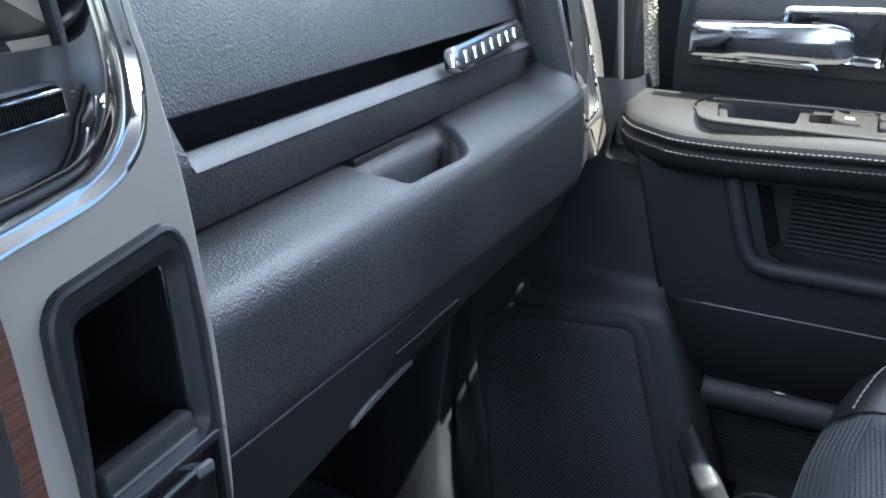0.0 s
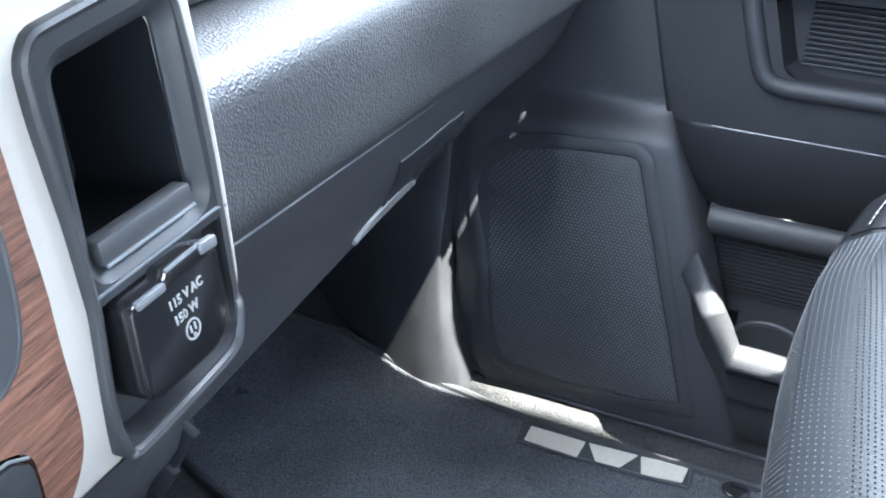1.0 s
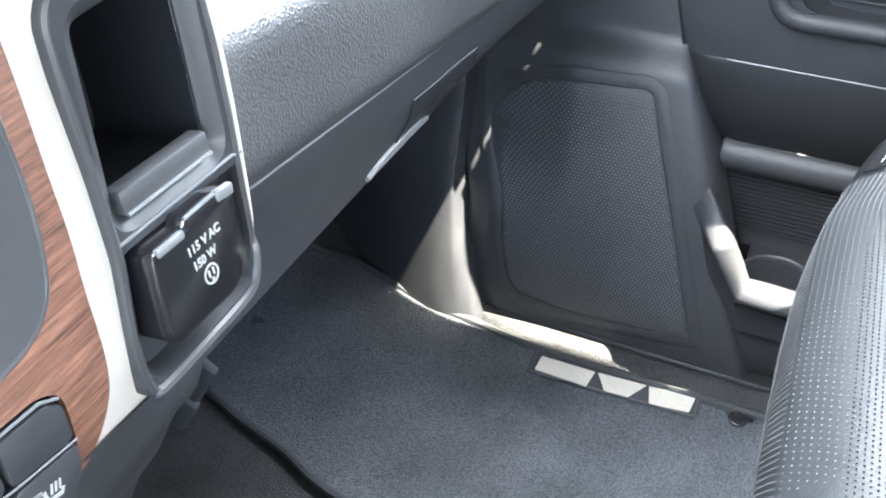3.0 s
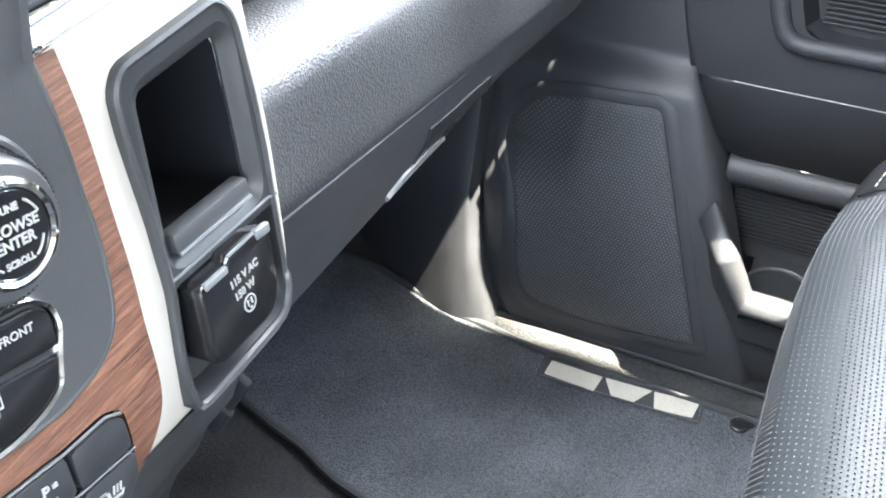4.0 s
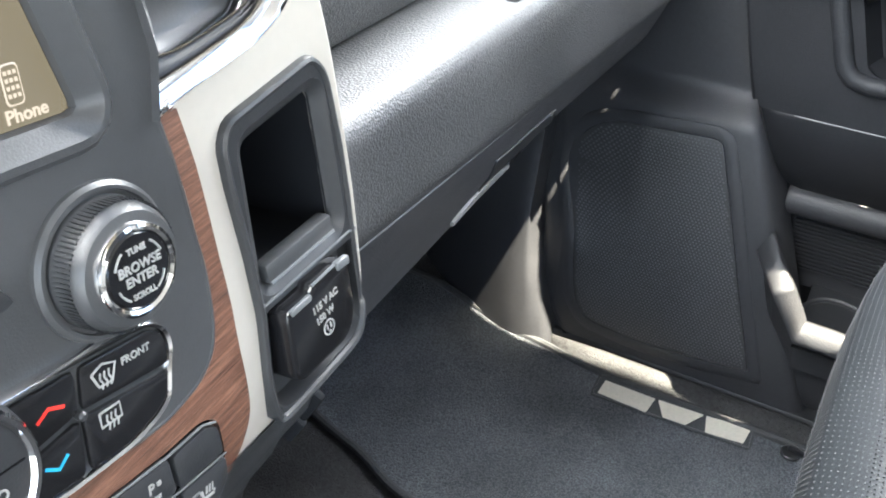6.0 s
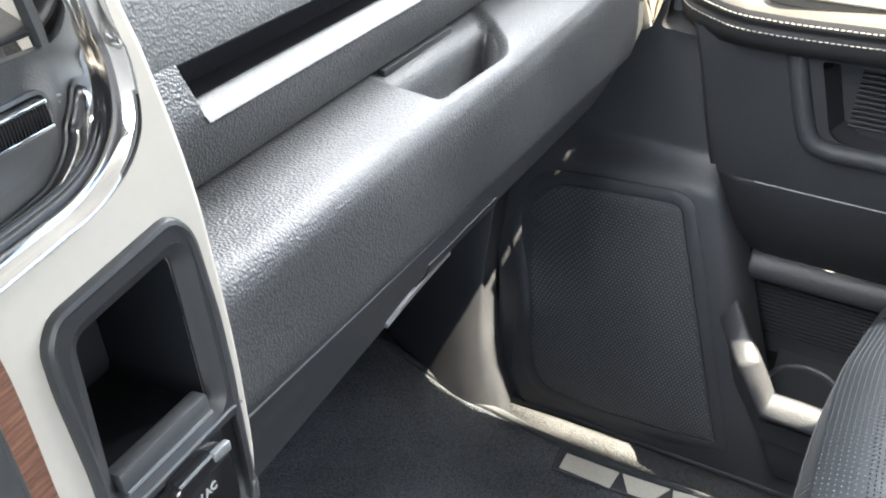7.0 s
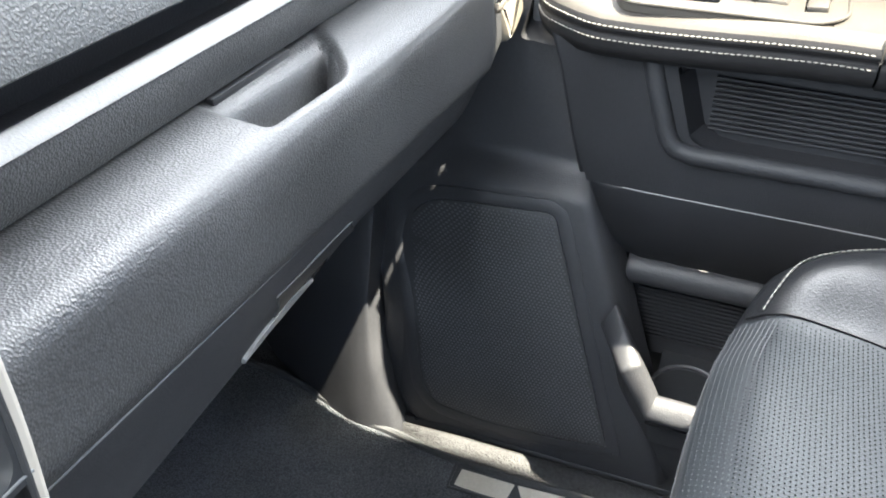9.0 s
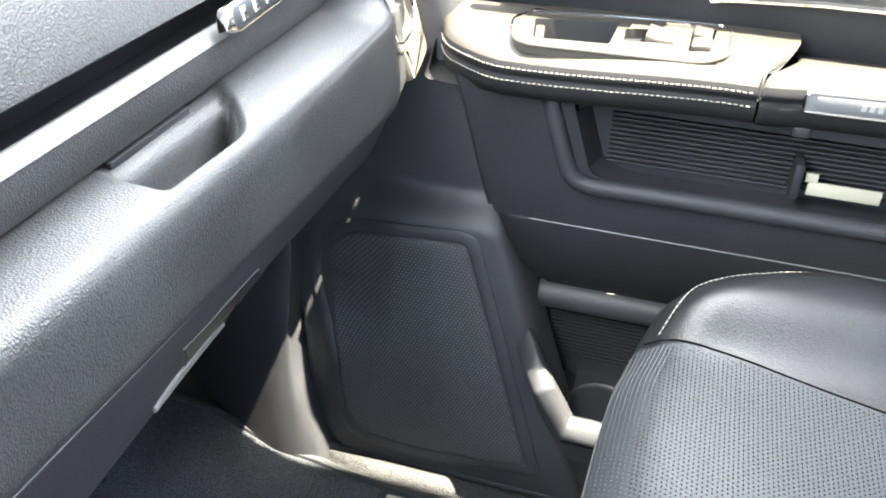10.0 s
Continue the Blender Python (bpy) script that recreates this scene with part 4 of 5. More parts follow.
part("print", turned([(0.0036, 0), (0.0036, 0.0003), (0.0029, 0.0003), (0.0029, 0)], ST @ pose(0.0012, -0.0040, 0.0022), 24, caps=False), WHITE, bank)
part("print", turned([(0.0016, 0), (0.0016, 0.0003), (0.0010, 0.0003), (0.0010, 0)], ST @ pose(0.0012, -0.0040, 0.0022), 16, caps=False), WHITE, bank)
# fine pale edges between the two rows of switches
part("switch_edge", tube([ST @ Vector(p) for p in ((0.0086, -0.0138, 0.0020), (0.0345, -0.0200, 0.0020), (0.0580, -0.0236, 0.0020))], 0.0004, 6), SLATE, bank)
part("switch_edge", tube([ST @ Vector(p) for p in ((0.0110, 0.0012, 0.0018), (0.0353, -0.0034, 0.0018), (0.0528, -0.0050, 0.0018), (0.0585, -0.0085, 0.0018))], 0.0005, 6), SLATE, bank)

# vent with its chrome surround
n = 60
o, i = dense(CH_OUT, n), dense(CH_IN, n)
prof = [(0.0, -0.001), (0.03, 0.0040), (0.12, 0.0055), (0.24, 0.0048), (0.34, 0.0030), (0.70, 0.0022), (0.80, 0.0036), (0.92, 0.0034), (1.0, -0.002), (1.0, -0.012)]
vent2 = part("vent_surround", loft([[ST @ Vector((*(o[k].lerp(i[k], f)), h)) for k in range(n)] for f, h in prof]), CHROME, stack, "polished chrome vent surround", sharp=60)
left_o = [Vector((0.0760, 0.1042)), Vector((0.0838, 0.1240)), Vector((0.0845, 0.21))]
left_i = [Vector((0.0850, 0.1240)), Vector((0.0860, 0.1330)), Vector((0.0862, 0.21))]
part("vent_side", loft([[ST @ Vector((*p, -0.004)) for p in left_o], [ST @ Vector((*p, 0.0050)) for p in left_o], [ST @ Vector((*p, 0.0036)) for p in left_i], [ST @ Vector((*p, -0.012)) for p in left_i]]), GREY, vent2)
VP = i + [Vector((0.0862, 0.21))]
vp = part("vent_panel", sheet([(p.x, p.y) for p in inset(VP, -0.0005)], [[(0.0890, 0.1580), (0.1425, 0.1530), (0.1405, 0.20), (0.0890, 0.20)]], -0.012, -0.0080, ST), GREY, vent2, "charcoal vent face with a thumb wheel")
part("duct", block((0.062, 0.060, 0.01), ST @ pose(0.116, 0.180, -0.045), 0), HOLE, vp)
for k in range(4):
    part("slat", block((0.056, 0.0022, 0.022), ST @ pose(0.1160, 0.1640 + 0.0115 * k, -0.020, 28, 0, -4), 0.0008), SATIN, vp)
WH = ST @ pose(0.1205, 0.1388, 0, 0, 0, -2)
wheel_o = rounded([(-0.0165, -0.0062), (0.0165, -0.0062), (0.0165, 0.0062), (-0.0165, 0.0062)], 0.005, 5)
part("wheel_frame", rings([(wheel_o, -0.0082), (wheel_o, -0.0066), (inset(wheel_o, 0.0012), -0.0062), (inset(wheel_o, 0.0020), -0.0078)], WH, 48), GREY, vp)
whl = part("thumb_wheel", block((0.0290, 0.0085, 0.008), WH @ pose(0, 0, -0.0070), 0.0028, 4), SATIN, vp, "ribbed thumb wheel with chrome edges")
part("knurl", joined([block((0.0004, 0.0060, 0.0010), WH @ pose(-0.0115 + 0.0011 * k, 0, -0.0029), 0) for k in range(22)]), PIANO, whl, kind="stuff")
for dy in (-0.0036, 0.0036):
    part("wheel_trim", block((0.0260, 0.0011, 0.0010), WH @ pose(0, dy, -0.0034), 0.0003), CHROME, whl)
for k in range(4):
    part("mark", block((0.0040, 0.0006, 0.0003), WH @ pose(0.0222, -0.0042 + 0.0019 * k, -0.0078), 0), WHITE, vp)
for dx, dy, w, h in ((-0.0205, 0.0025, 0.0046, 0.0005), (-0.0205, -0.0020, 0.0046, 0.0005), (-0.0228, 0.0002, 0.0005, 0.0048), (-0.0182, 0.0002, 0.0005, 0.0048), (-0.0205, 0.0002, 0.0018, 0.0020)):
    part("mark", block((w, h, 0.0003), WH @ pose(dx, dy, -0.0078), 0), WHITE, vp)

# the surround and the wood curl away towards their lower edge
INTO = (CABIN @ ST).inverted()
for ob in stack.children_recursive:
    if ob.name.split(".")[0] in ("silver_panel", "silver_edge", "wood_inlay"):
        bm = bmesh.new()
        bm.from_mesh(ob.data)
        bm.transform(INTO)
        for k in range(9):
            bmesh.ops.bisect_plane(bm, geom=bm.verts[:] + bm.edges[:] + bm.faces[:], plane_co=(0, -0.010 - 0.004 * k, 0), plane_no=(0, 1, 0))
        for v in bm.verts:
            v.co.z -= 7.0 * max(0.0, -0.012 - v.co.y) ** 2
        bm.transform(CABIN @ ST)
        bm.to_mesh(ob.data)
        bm.free()

# body of the stack below the faces
def standing(bm):
    """A mesh given in the fitted cabin coordinates, brought into the plan."""
    bm.transform(CABIN.inverted())
    return bm


rows = []
for x, dz in ((-0.30, 0.030), (-0.05, 0.012), (0.03, 0.004), (0.065, 0.0), (0.10, -0.004), (0.130, -0.001), (0.143, 0.006)):
    e = 0.010 * smooth01(0.10, 0.143, x)
    rows.append(catmull([(x, 0.3265 + e, 0.520 + dz), (x, 0.330 + e, 0.508 + dz), (x - e, 0.343, 0.478), (x - e, 0.360, 0.450), (x - e, 0.374, 0.421), (x - e, 0.402, 0.364), (x - e, 0.415, 0.25), (x - e, 0.42, 0.05)], 24))
rows.append(catmull([(0.153, 0.350, 0.530), (0.148, 0.353, 0.510), (0.143, 0.362, 0.478), (0.142, 0.378, 0.450), (0.142, 0.392, 0.421), (0.142, 0.420, 0.364), (0.142, 0.43, 0.25), (0.142, 0.44, 0.05)], 24))
rows.append(catmull([(0.160, 0.60, z) for z in (0.530, 0.510, 0.478, 0.450, 0.421, 0.364, 0.25, 0.05)], 24))
base = part("stack_base", standing(loft(rows)), SATIN, stack, "plain black lower stack body")
for y, z, h in ((0.350, 0.468, 0.026), (0.362, 0.444, 0.022)):
    part("side_clip", standing(block((0.005, 0.010, h), pose(0.1395, y, z, 30, 0, 0), 0.0018)), SHADEBLACK, base, "small black side clip")
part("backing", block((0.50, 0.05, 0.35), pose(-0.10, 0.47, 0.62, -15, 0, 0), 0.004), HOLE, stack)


# ---- passenger door ----
door = thing("passenger_door", "black moulded door panel with armrest, pockets and speaker grille", "car door", at=(0.76, 0.0, 0.0))


def at_x(x):
    """Flat (y, z) outlines standing across the cabin at that x."""
    return Matrix.Translation((x, 0, 0)) @ SIDE


part("door_front_edge", tube(catmull([(0.7450, 0.297, 0.515), (0.7445, 0.2825, 0.474), (0.7445, 0.2665, 0.411), (0.747, 0.2555, 0.370)], 20), 0.0045, 12, up=(1, 0, 0)), DOORSHADE, door)
POCKET = rounded([(0.185, 0.492), (0.163, 0.424), (0.140, 0.419), (-0.60, 0.422), (-0.60, 0.492)], [0.004, 0.012, 0.006, 0.004, 0.004], 5)
mid_door = part("middle_panel", sheet([(-0.62, 0.515), (0.292, 0.515), (0.280, 0.474), (0.266, 0.411), (0.250, 0.366), (-0.62, 0.366)], [[(p.x, p.y) for p in POCKET]], 0.736, 0.752, SIDE), DOORSHADE, door)
rail = [(0.738, 0.2080, 0.500), (0.7365, 0.1985, 0.470), (0.735, 0.1865, 0.4350), (0.7345, 0.1815, 0.4240), (0.734, 0.1740, 0.4165), (0.7338, 0.1600, 0.4130), (0.734, 0.05, 0.4140), (0.734, -0.6, 0.4155)]
part("pocket_rail", tube(rail, 0.0088, 14, up=(1, 0, 0)), RAIL, mid_door, "grained rounded pocket rim")
part("pocket_wall", rings([(POCKET, 0.737), ([Vector((p.x * 0.99 - 0.008, p.y)) for p in POCKET], 0.764)], SIDE, 90, last=True), DOORSHADE, mid_door)
for k in range(13):
    part("rib", block((0.004, 0.72, 0.0026), pose(0.7620 - 0.0002 * k, -0.208, 0.4285 + 0.0049 * k), 0.0008), DOORSHADE, mid_door)
part("divider", block((0.030, 0.008, 0.034), pose(0.750, -0.012, 0.4480), 0.002), DOORSHADE, mid_door)
part("catch", block((0.012, 0.016, 0.012), pose(0.738, -0.004, 0.4965), 0.004), HARD, mid_door)
# Cream plate added in place of a sunlit patch on the pocket wall.
card = part("card", joined([block((0.003, 0.060, 0.0125), pose(0.7425, -0.052, 0.4415), 0.0004), block((0.003, 0.010, 0.008), pose(0.7425, -0.024, 0.4520), 0.0004)]), SUNPATCH)
tagged(card, "cream plate standing in for a sunlit patch in the upper door pocket", "card")


def lower_profile(y):
    return [(0.7400, y, 0.3668), (0.7362, y, 0.3660), (0.7352, y, 0.3645), (0.7352, y, 0.360), (0.7385, y, 0.335), (0.753, y, 0.295), (0.7755, y, 0.266), (0.7790, y, 0.2610)]


def front_of(z):
    """Where the rear door mouldings begin behind the speaker box."""
    return 0.118 + 0.40 * z - 0.05 * z * z


rows = []
for t in [0, 0.01, 0.03] + [0.06 + 0.94 * k / 20 for k in range(21)]:
    turn = 0.026 if t == 0 else 0.006 if t == 0.01 else 0.0
    rows.append([(x + turn, front_of(z) * (1 - t) - 0.62 * t, z) for x, y, z in lower_profile(0)])
low_door = part("lower_panel", loft(rows), DOORSHADE, door)
# Lit lower lip of the door groove, drawn as a slate line.
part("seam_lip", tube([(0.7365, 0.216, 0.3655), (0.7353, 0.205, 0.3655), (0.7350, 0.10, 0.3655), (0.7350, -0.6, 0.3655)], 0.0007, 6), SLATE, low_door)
bar_y = [0.205, 0.2035, 0.198, 0.15, 0.05, -0.1, -0.6]
rows = []
for k, y in enumerate(bar_y):
    s = (0.80, 0.93, 1, 1, 1, 1, 1)[k]
    rows.append([(0.785 - 0.016 * s * math.cos(a), y, 0.2435 + 0.0175 * s * math.sin(a)) for a in [math.pi * (0.5 - j / 9) for j in range(19)]])
part("grab_bar", loft(rows), HARD, low_door, "rounded rail over the lower pocket")
part("lower_wall", loft([[(0.792, y, 0.262), (0.792, y, 0.150), (0.786, y, 0.133)] for y in (0.222, -0.62)]), DOORSHADE, low_door)
for k in range(15):
    part("rib", block((0.004, 0.80, 0.0026), pose(0.7905, -0.21, 0.1530 + 0.0052 * k), 0.0008), DOORSHADE, low_door)
part("tray", loft([[(0.800, y, 0.140), (0.770, y, 0.1335), (0.69, y, 0.1310), (0.676, y, 0.131)] for y in (0.152, 0.0, -0.62)]), SATIN, low_door)
part("cup_ring", turned([(0.0400, 0.1315), (0.0400, 0.1365), (0.0385, 0.1385), (0.0360, 0.1365), (0.0350, 0.1200), (0.0345, 0.1150)], pose(0.733, 0.118, 0.0), 48), HARD, low_door, "round cup well")

# pale-lit rim of the lower pocket
OUTER = [(0.725, 0.2160, 0.205), (0.700, 0.2010, 0.198), (0.680, 0.1860, 0.189), (0.675, 0.1690, 0.166), (0.6715, 0.1520, 0.1410), (0.6715, 0.120, 0.1400), (0.6715, 0.092, 0.1390), (0.6715, -0.60, 0.142)]
INNER = [(0.735, 0.2050, 0.2275), (0.711, 0.1880, 0.216), (0.690, 0.1660, 0.197), (0.689, 0.1550, 0.178), (0.688, 0.1460, 0.160), (0.688, 0.120, 0.160), (0.688, 0.093, 0.158), (0.688, -0.60, 0.160)]


def along(pts, n):
    """n points along a bent line whose corners stay crisp."""
    out = []
    for k in range(n):
        s = k / (n - 1) * (len(pts) - 1)
        i = min(int(s), len(pts) - 2)
        out.append(Vector(pts[i]).lerp(Vector(pts[i + 1]), s - i))
    return out


o, i = along(OUTER, 57), along(INNER, 57)
rows = []
for k in range(57):
    a, b = o[k], i[k]
    out = Vector((-0.0030, -0.0005, 0.0020))
    rows.append([a + Vector((0.030, -0.006, -0.060)), a + Vector((0.020, 0.0, -0.012)), a + Vector((0.003, 0, -0.0035)), a + Vector((0.0006, 0, -0.0008)), a.lerp(b, 0.05) + out * 0.3, a.lerp(b, 0.2) + out * 0.8, a.lerp(b, 0.5) + out,
                 a.lerp(b, 0.85) + out * 0.8, a.lerp(b, 0.96) + out * 0.4, b, b + Vector((0.003, -0.001, -0.0005)), b + Vector((0.010, -0.004, -0.012)), b + Vector((0.012, -0.006, -0.040))])
part("pocket_rim", loft(rows), HARD, low_door, "grained angular pocket rim", sharp=42)
rows = []
for t in [k / 16 for k in range(17)]:
    rows.append([(x, y0 * (1 - t) - 0.62 * t, z) for x, y0, z in ((0.705, 0.172, 0.120), (0.712, 0.165, 0.105), (0.716, 0.150, 0.080), (0.714, 0.135, 0.05), (0.716, 0.125, 0.02), (0.73, 0.120, 0.0))])
part("skirt", loft(rows), HARD, low_door)

# speaker box with its grille
GM = Matrix.Translation((0.701, 0, 0)) @ Matrix(((0, 0.1464, -0.9892, 0), (1, 0, 0, 0), (0, 0.9892, 0.1464, 0), (0, 0, 0, 1)))


def box_x(z):
    if z < 0.325:
        return 0.701 + 0.148 * z
    t = smooth01(0.326, 0.360, z)
    return 0.7495 + 0.030 * t


rows = []
zs = [0.0, 0.012, 0.02] + [0.03 + 0.29 * k / 24 for k in range(25)] + [0.326, 0.331, 0.336, 0.341, 0.346, 0.351, 0.356, 0.361, 0.367, 0.375, 0.40, 0.44, 0.50, 0.56]
for z in zs:
    yr, yf = front_of(z) + 0.004, 0.441 - 0.025 * smooth01(0.05, 0.0, z)
    if z > 0.36:
        yr = front_of(0.36) + 0.004 + (z - 0.36) * 0.30
    x = box_x(z)
    fl = smooth01(0.06, 0.0, z)
    rows.append([(x + 0.045, yr - 0.014, z), (x + 0.018, yr - 0.010, z), (x + 0.006, yr - 0.006, z), (x + 0.0015, yr - 0.001, z), (x, yr + 0.008, z)] +
                [(x, yr + 0.008 + (yf - yr - 0.014) * k / 8, z) for k in range(1, 9)] + [(x + 0.001, yf - 0.003, z), (x + 0.003, yf, z), (x + 0.006, yf + 0.010, z), (x + 0.010 - 0.014 * fl, yf + 0.020, z), (x + 0.016 - 0.030 * fl, yf + 0.0265 - 0.010 * fl, z),
                                                                                    (x + 0.050 - 0.030 * fl, yf + 0.030 - 0.012 * fl, z)])
box_ob = part("speaker_box", loft(rows), HARD, door, "raised black speaker moulding", sharp=70)
FRAME = rounded([(0.370, 0.3245), (0.281, 0.331), (0.2660, 0.322), (0.1700, 0.036), (0.240, 0.0260), (0.330, 0.0215), (0.398, 0.0290), (0.422, 0.056), (0.4340, 0.118), (0.4380, 0.244), (0.4260, 0.286), (0.402, 0.3150)],
                [0.01, 0.012, 0.014, 0.006, 0.01, 0.02, 0.02, 0.02, 0.02, 0.02, 0.02, 0.02], 5)
part("grille_frame", rings([(FRAME, -0.004), (FRAME, 0.0012), (inset(FRAME, 0.0008), 0.0017), (inset(FRAME, 0.010), 0.0019), (inset(FRAME, 0.0135), 0.0016), (inset(FRAME, 0.0145), 0.0)], GM, 120), HARD, box_ob, "smooth black grille frame")
INN = inset(FRAME, 0.0145)
grille = part("grille", slab(INN, -0.003, 0.0012, GM, 0.0004, 100), GRILLE, box_ob, "fine perforated black speaker grille")


def inside(x, y, poly):
    c = False
    for p, q in zip(poly, poly[1:] + poly[:1]):
        if (p.y > y) != (q.y > y) and x < (q.x - p.x) * (y - p.y) / (q.y - p.y) + p.x:
            c = not c
    return c


def dots(places, r, h, mat, parent, name):
    """Many small six-sided studs or pits in one mesh: places hold a centre and two vectors along the surface."""
    vs, fs = [], []
    for c, u, v in places:
        n = u.cross(v).normalized()
        b = len(vs)
        for k in range(6):
            a = math.pi * k / 3
            vs.append(c + (u * math.cos(a) + v * math.sin(a)) * r)
        for k in range(6):
            a = math.pi * k / 3
            vs.append(c + (u * math.cos(a) + v * math.sin(a)) * r * 0.55 + n * h)
        fs += [(b + k, b + (k + 1) % 6, b + 6 + (k + 1) % 6, b + 6 + k) for k in range(6)]
        fs.append(tuple(b + 6 + k for k in range(6)))
    me = bpy.data.meshes.new(name)
    me.from_pydata(vs, [], fs)
    me.transform(CABIN)
    me.materials.append(mat)
    return tagged(under(new(name, me), parent), kind="stuff")


places, edge_in = [], inset(INN, 0.003)
u, v = GM.to_3x3() @ Vector((1, 0, 0)), GM.to_3x3() @ Vector((0, 1, 0))
pitch = 0.0042
for r in range(80):
    for c in range(80):
        y, z = 0.15 + pitch * (c + 0.5 * (r % 2)), 0.03 + pitch * 0.866 * r
        if inside(y, z, edge_in):
            places.append((GM @ Vector((y, z, 0.0013)), v, u))
dots(places, 0.0012, 0.0002, STUD, grille, "perforation")
# the box's upper front is slid along the camera's view line, letting sun past
for ob in [box_ob] + list(box_ob.children_recursive):
    bm = bmesh.new()
    bm.from_mesh(ob.data)
    bm.transform(CABIN.inverted())
    if ob is grille:
        for k in range(12):
            bmesh.ops.bisect_plane(bm, geom=bm.verts[:] + bm.edges[:] + bm.faces[:], plane_co=(0, 0.35 + 0.008 * k, 0), plane_no=(0, 1, 0))
            bmesh.ops.bisect_plane(bm, geom=bm.verts[:] + bm.edges[:] + bm.faces[:], plane_co=(0, 0, 0.12 + 0.016 * k), plane_no=(0, 0, 1))
    for v in bm.verts:
        v.co += Vector((0.035, 0.032, -0.014)) * (smooth01(0.355, 0.425, v.co.y) * smooth01(0.13, 0.25, v.co.z))
    bm.transform(CABIN)
    bm.to_mesh(ob.data)
    bm.free()


# armrest in two lengths, with stitching, tray and switches
def arm_inner(y):
    return 0.7085 + 0.036 * smooth01(0.235, 0.318, y) ** 1.6 + 0.004 * smooth01(0.1, 0.25, y) + 0.046 * max(0.0, (y - 0.292) / 0.027) ** 2.4


def arm_outer(y):
    """The pad's far edge: it runs in to a blunt point ahead of the switch tray."""
    line = [(-1.0, 0.83), (0.16, 0.83), (0.225, 0.822), (0.245, 0.818), (0.264, 0.815), (0.303, 0.812), (0.40, 0.812)]
    for (a, u), (b, v) in zip(line, line[1:]):
        if a <= y <= b:
            return u + (v - u) * (y - a) / (b - a)
    return 0.83


def arm_row(y, xo, zt, drop, xi):
    w = xo - xi
    return [(xo + 0.002, y, zt - 0.022), (xo, y, zt + 0.002), (xo - min(0.035, 0.30 * w), y, zt + 0.003), (xi + min(0.030, 0.50 * w), y, zt), (xi + min(0.014, 0.25 * w), y, zt - 0.0025), (xi + 0.005, y, zt - 0.008), (xi + 0.0005, y, zt - 0.0165), (xi + 0.003, y, zt - 0.0205), (xi + 0.0035, y, zt - 0.0235),
            (xi + 0.001, y, zt - 0.0265), (xi + 0.003, y, zt - 0.036 - drop), (xi + 0.012, y, zt - 0.045 - drop), (0.742, y, zt - 0.050 - drop), (0.770, y, zt - 0.050 - drop)]


JOINT = (1.0, 1.0, 1.0, 0.40, 0.12, 0.0)               # the joint between the two pads runs back towards the door
ys = [0.3190, 0.3185, 0.3170, 0.3145, 0.310, 0.304, 0.295, 0.285, 0.27, 0.25, 0.22, 0.19, 0.15, 0.10, 0.06, 0.045, 0.040, 0.038]
rows = []
for k, y in enumerate(ys):
    r = arm_row(y + 0.005 * smooth01(0.27, 0.319, y), max(arm_outer(y), arm_inner(y) + 0.012), 0.5415, 0.0, arm_inner(y))
    s = (0.82, 0.88, 0.925, 0.955, 0.975, 0.99, 1.0)[k] if k < 7 else 1.0
    zc = 0.525
    lift = 0.0085 * smooth01(0.24, 0.06, y)                # the inner edge rises to the rear
    slant = 0.031 * smooth01(0.075, 0.038, y)
    rows.append([(x, yy - slant * JOINT[min(j, 5)], zc + (z - zc) * s + (0.0025 if j < 4 else lift)) for j, (x, yy, z) in enumerate(r)])
# One leather in two tones: lit top, shaded side painted darker.
ARM = material("armrest_lit_leather", (0.040, 0.037, 0.0325), 0.58, grain=0.0014, bump=0.00022, mottle=0.16, spec=0.25)
BAND = material("armrest_shade_leather", (0.012, 0.012, 0.013), 0.62, grain=0.0014, bump=0.00020, mottle=0.2, spec=0.15)


def pad_and_band(rows, name, label, caps):
    """An armrest length: lit-tone pad, and the shade-tone band below the stitching."""
    rows = [catmull(r, 48) for r in rows]
    bm = loft([r[:20] for r in rows])
    if caps:                                          # opened under the switch tray
        for axis, k in ((0, 0.735), (0, 0.805), (1, 0.074), (1, 0.238)):
            way = Vector((1, 0, 0)) if axis == 0 else Vector((0, 1, 0))
            bmesh.ops.bisect_plane(bm, geom=bm.verts[:] + bm.edges[:] + bm.faces[:], plane_co=way * k, plane_no=way)
        mids = [(f, f.calc_center_median()) for f in bm.faces]
        bmesh.ops.delete(bm, geom=[f for f, c in mids if 0.735 < c.x < 0.805 and 0.074 < c.y < 0.238], context="FACES")
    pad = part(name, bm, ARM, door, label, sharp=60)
    part("band", loft([r[19:] for r in rows]), BAND, pad, "leather band painted dark for its shaded side", sharp=60)
    if caps:
        part("end_piece", loft([[p.lerp(rows[0][19], f) for p in rows[0]] for f in (0.0, 0.6, 0.97)]), BAND, pad)
    return pad


arm = pad_and_band(rows, "armrest", "stitched leather armrest with a switch tray", True)
for dz, dx in ((-0.0140, -0.0003), (-0.0256, -0.0003)):
    path = [(arm_inner(y) + dx + 0.0006, y + 0.005 * smooth01(0.27, 0.319, y), 0.5415 + dz + 0.0085 * smooth01(0.24, 0.06, y)) for y in [0.040 + 0.272 * k / 60 for k in range(61)]][::-1]
    part("stitching", stitches(path, 0.0047, 0.0034, 0.00055, (-0.0004, 0, 0)), THREAD, arm, "pale thread stitching", kind="stuff")
rows = []
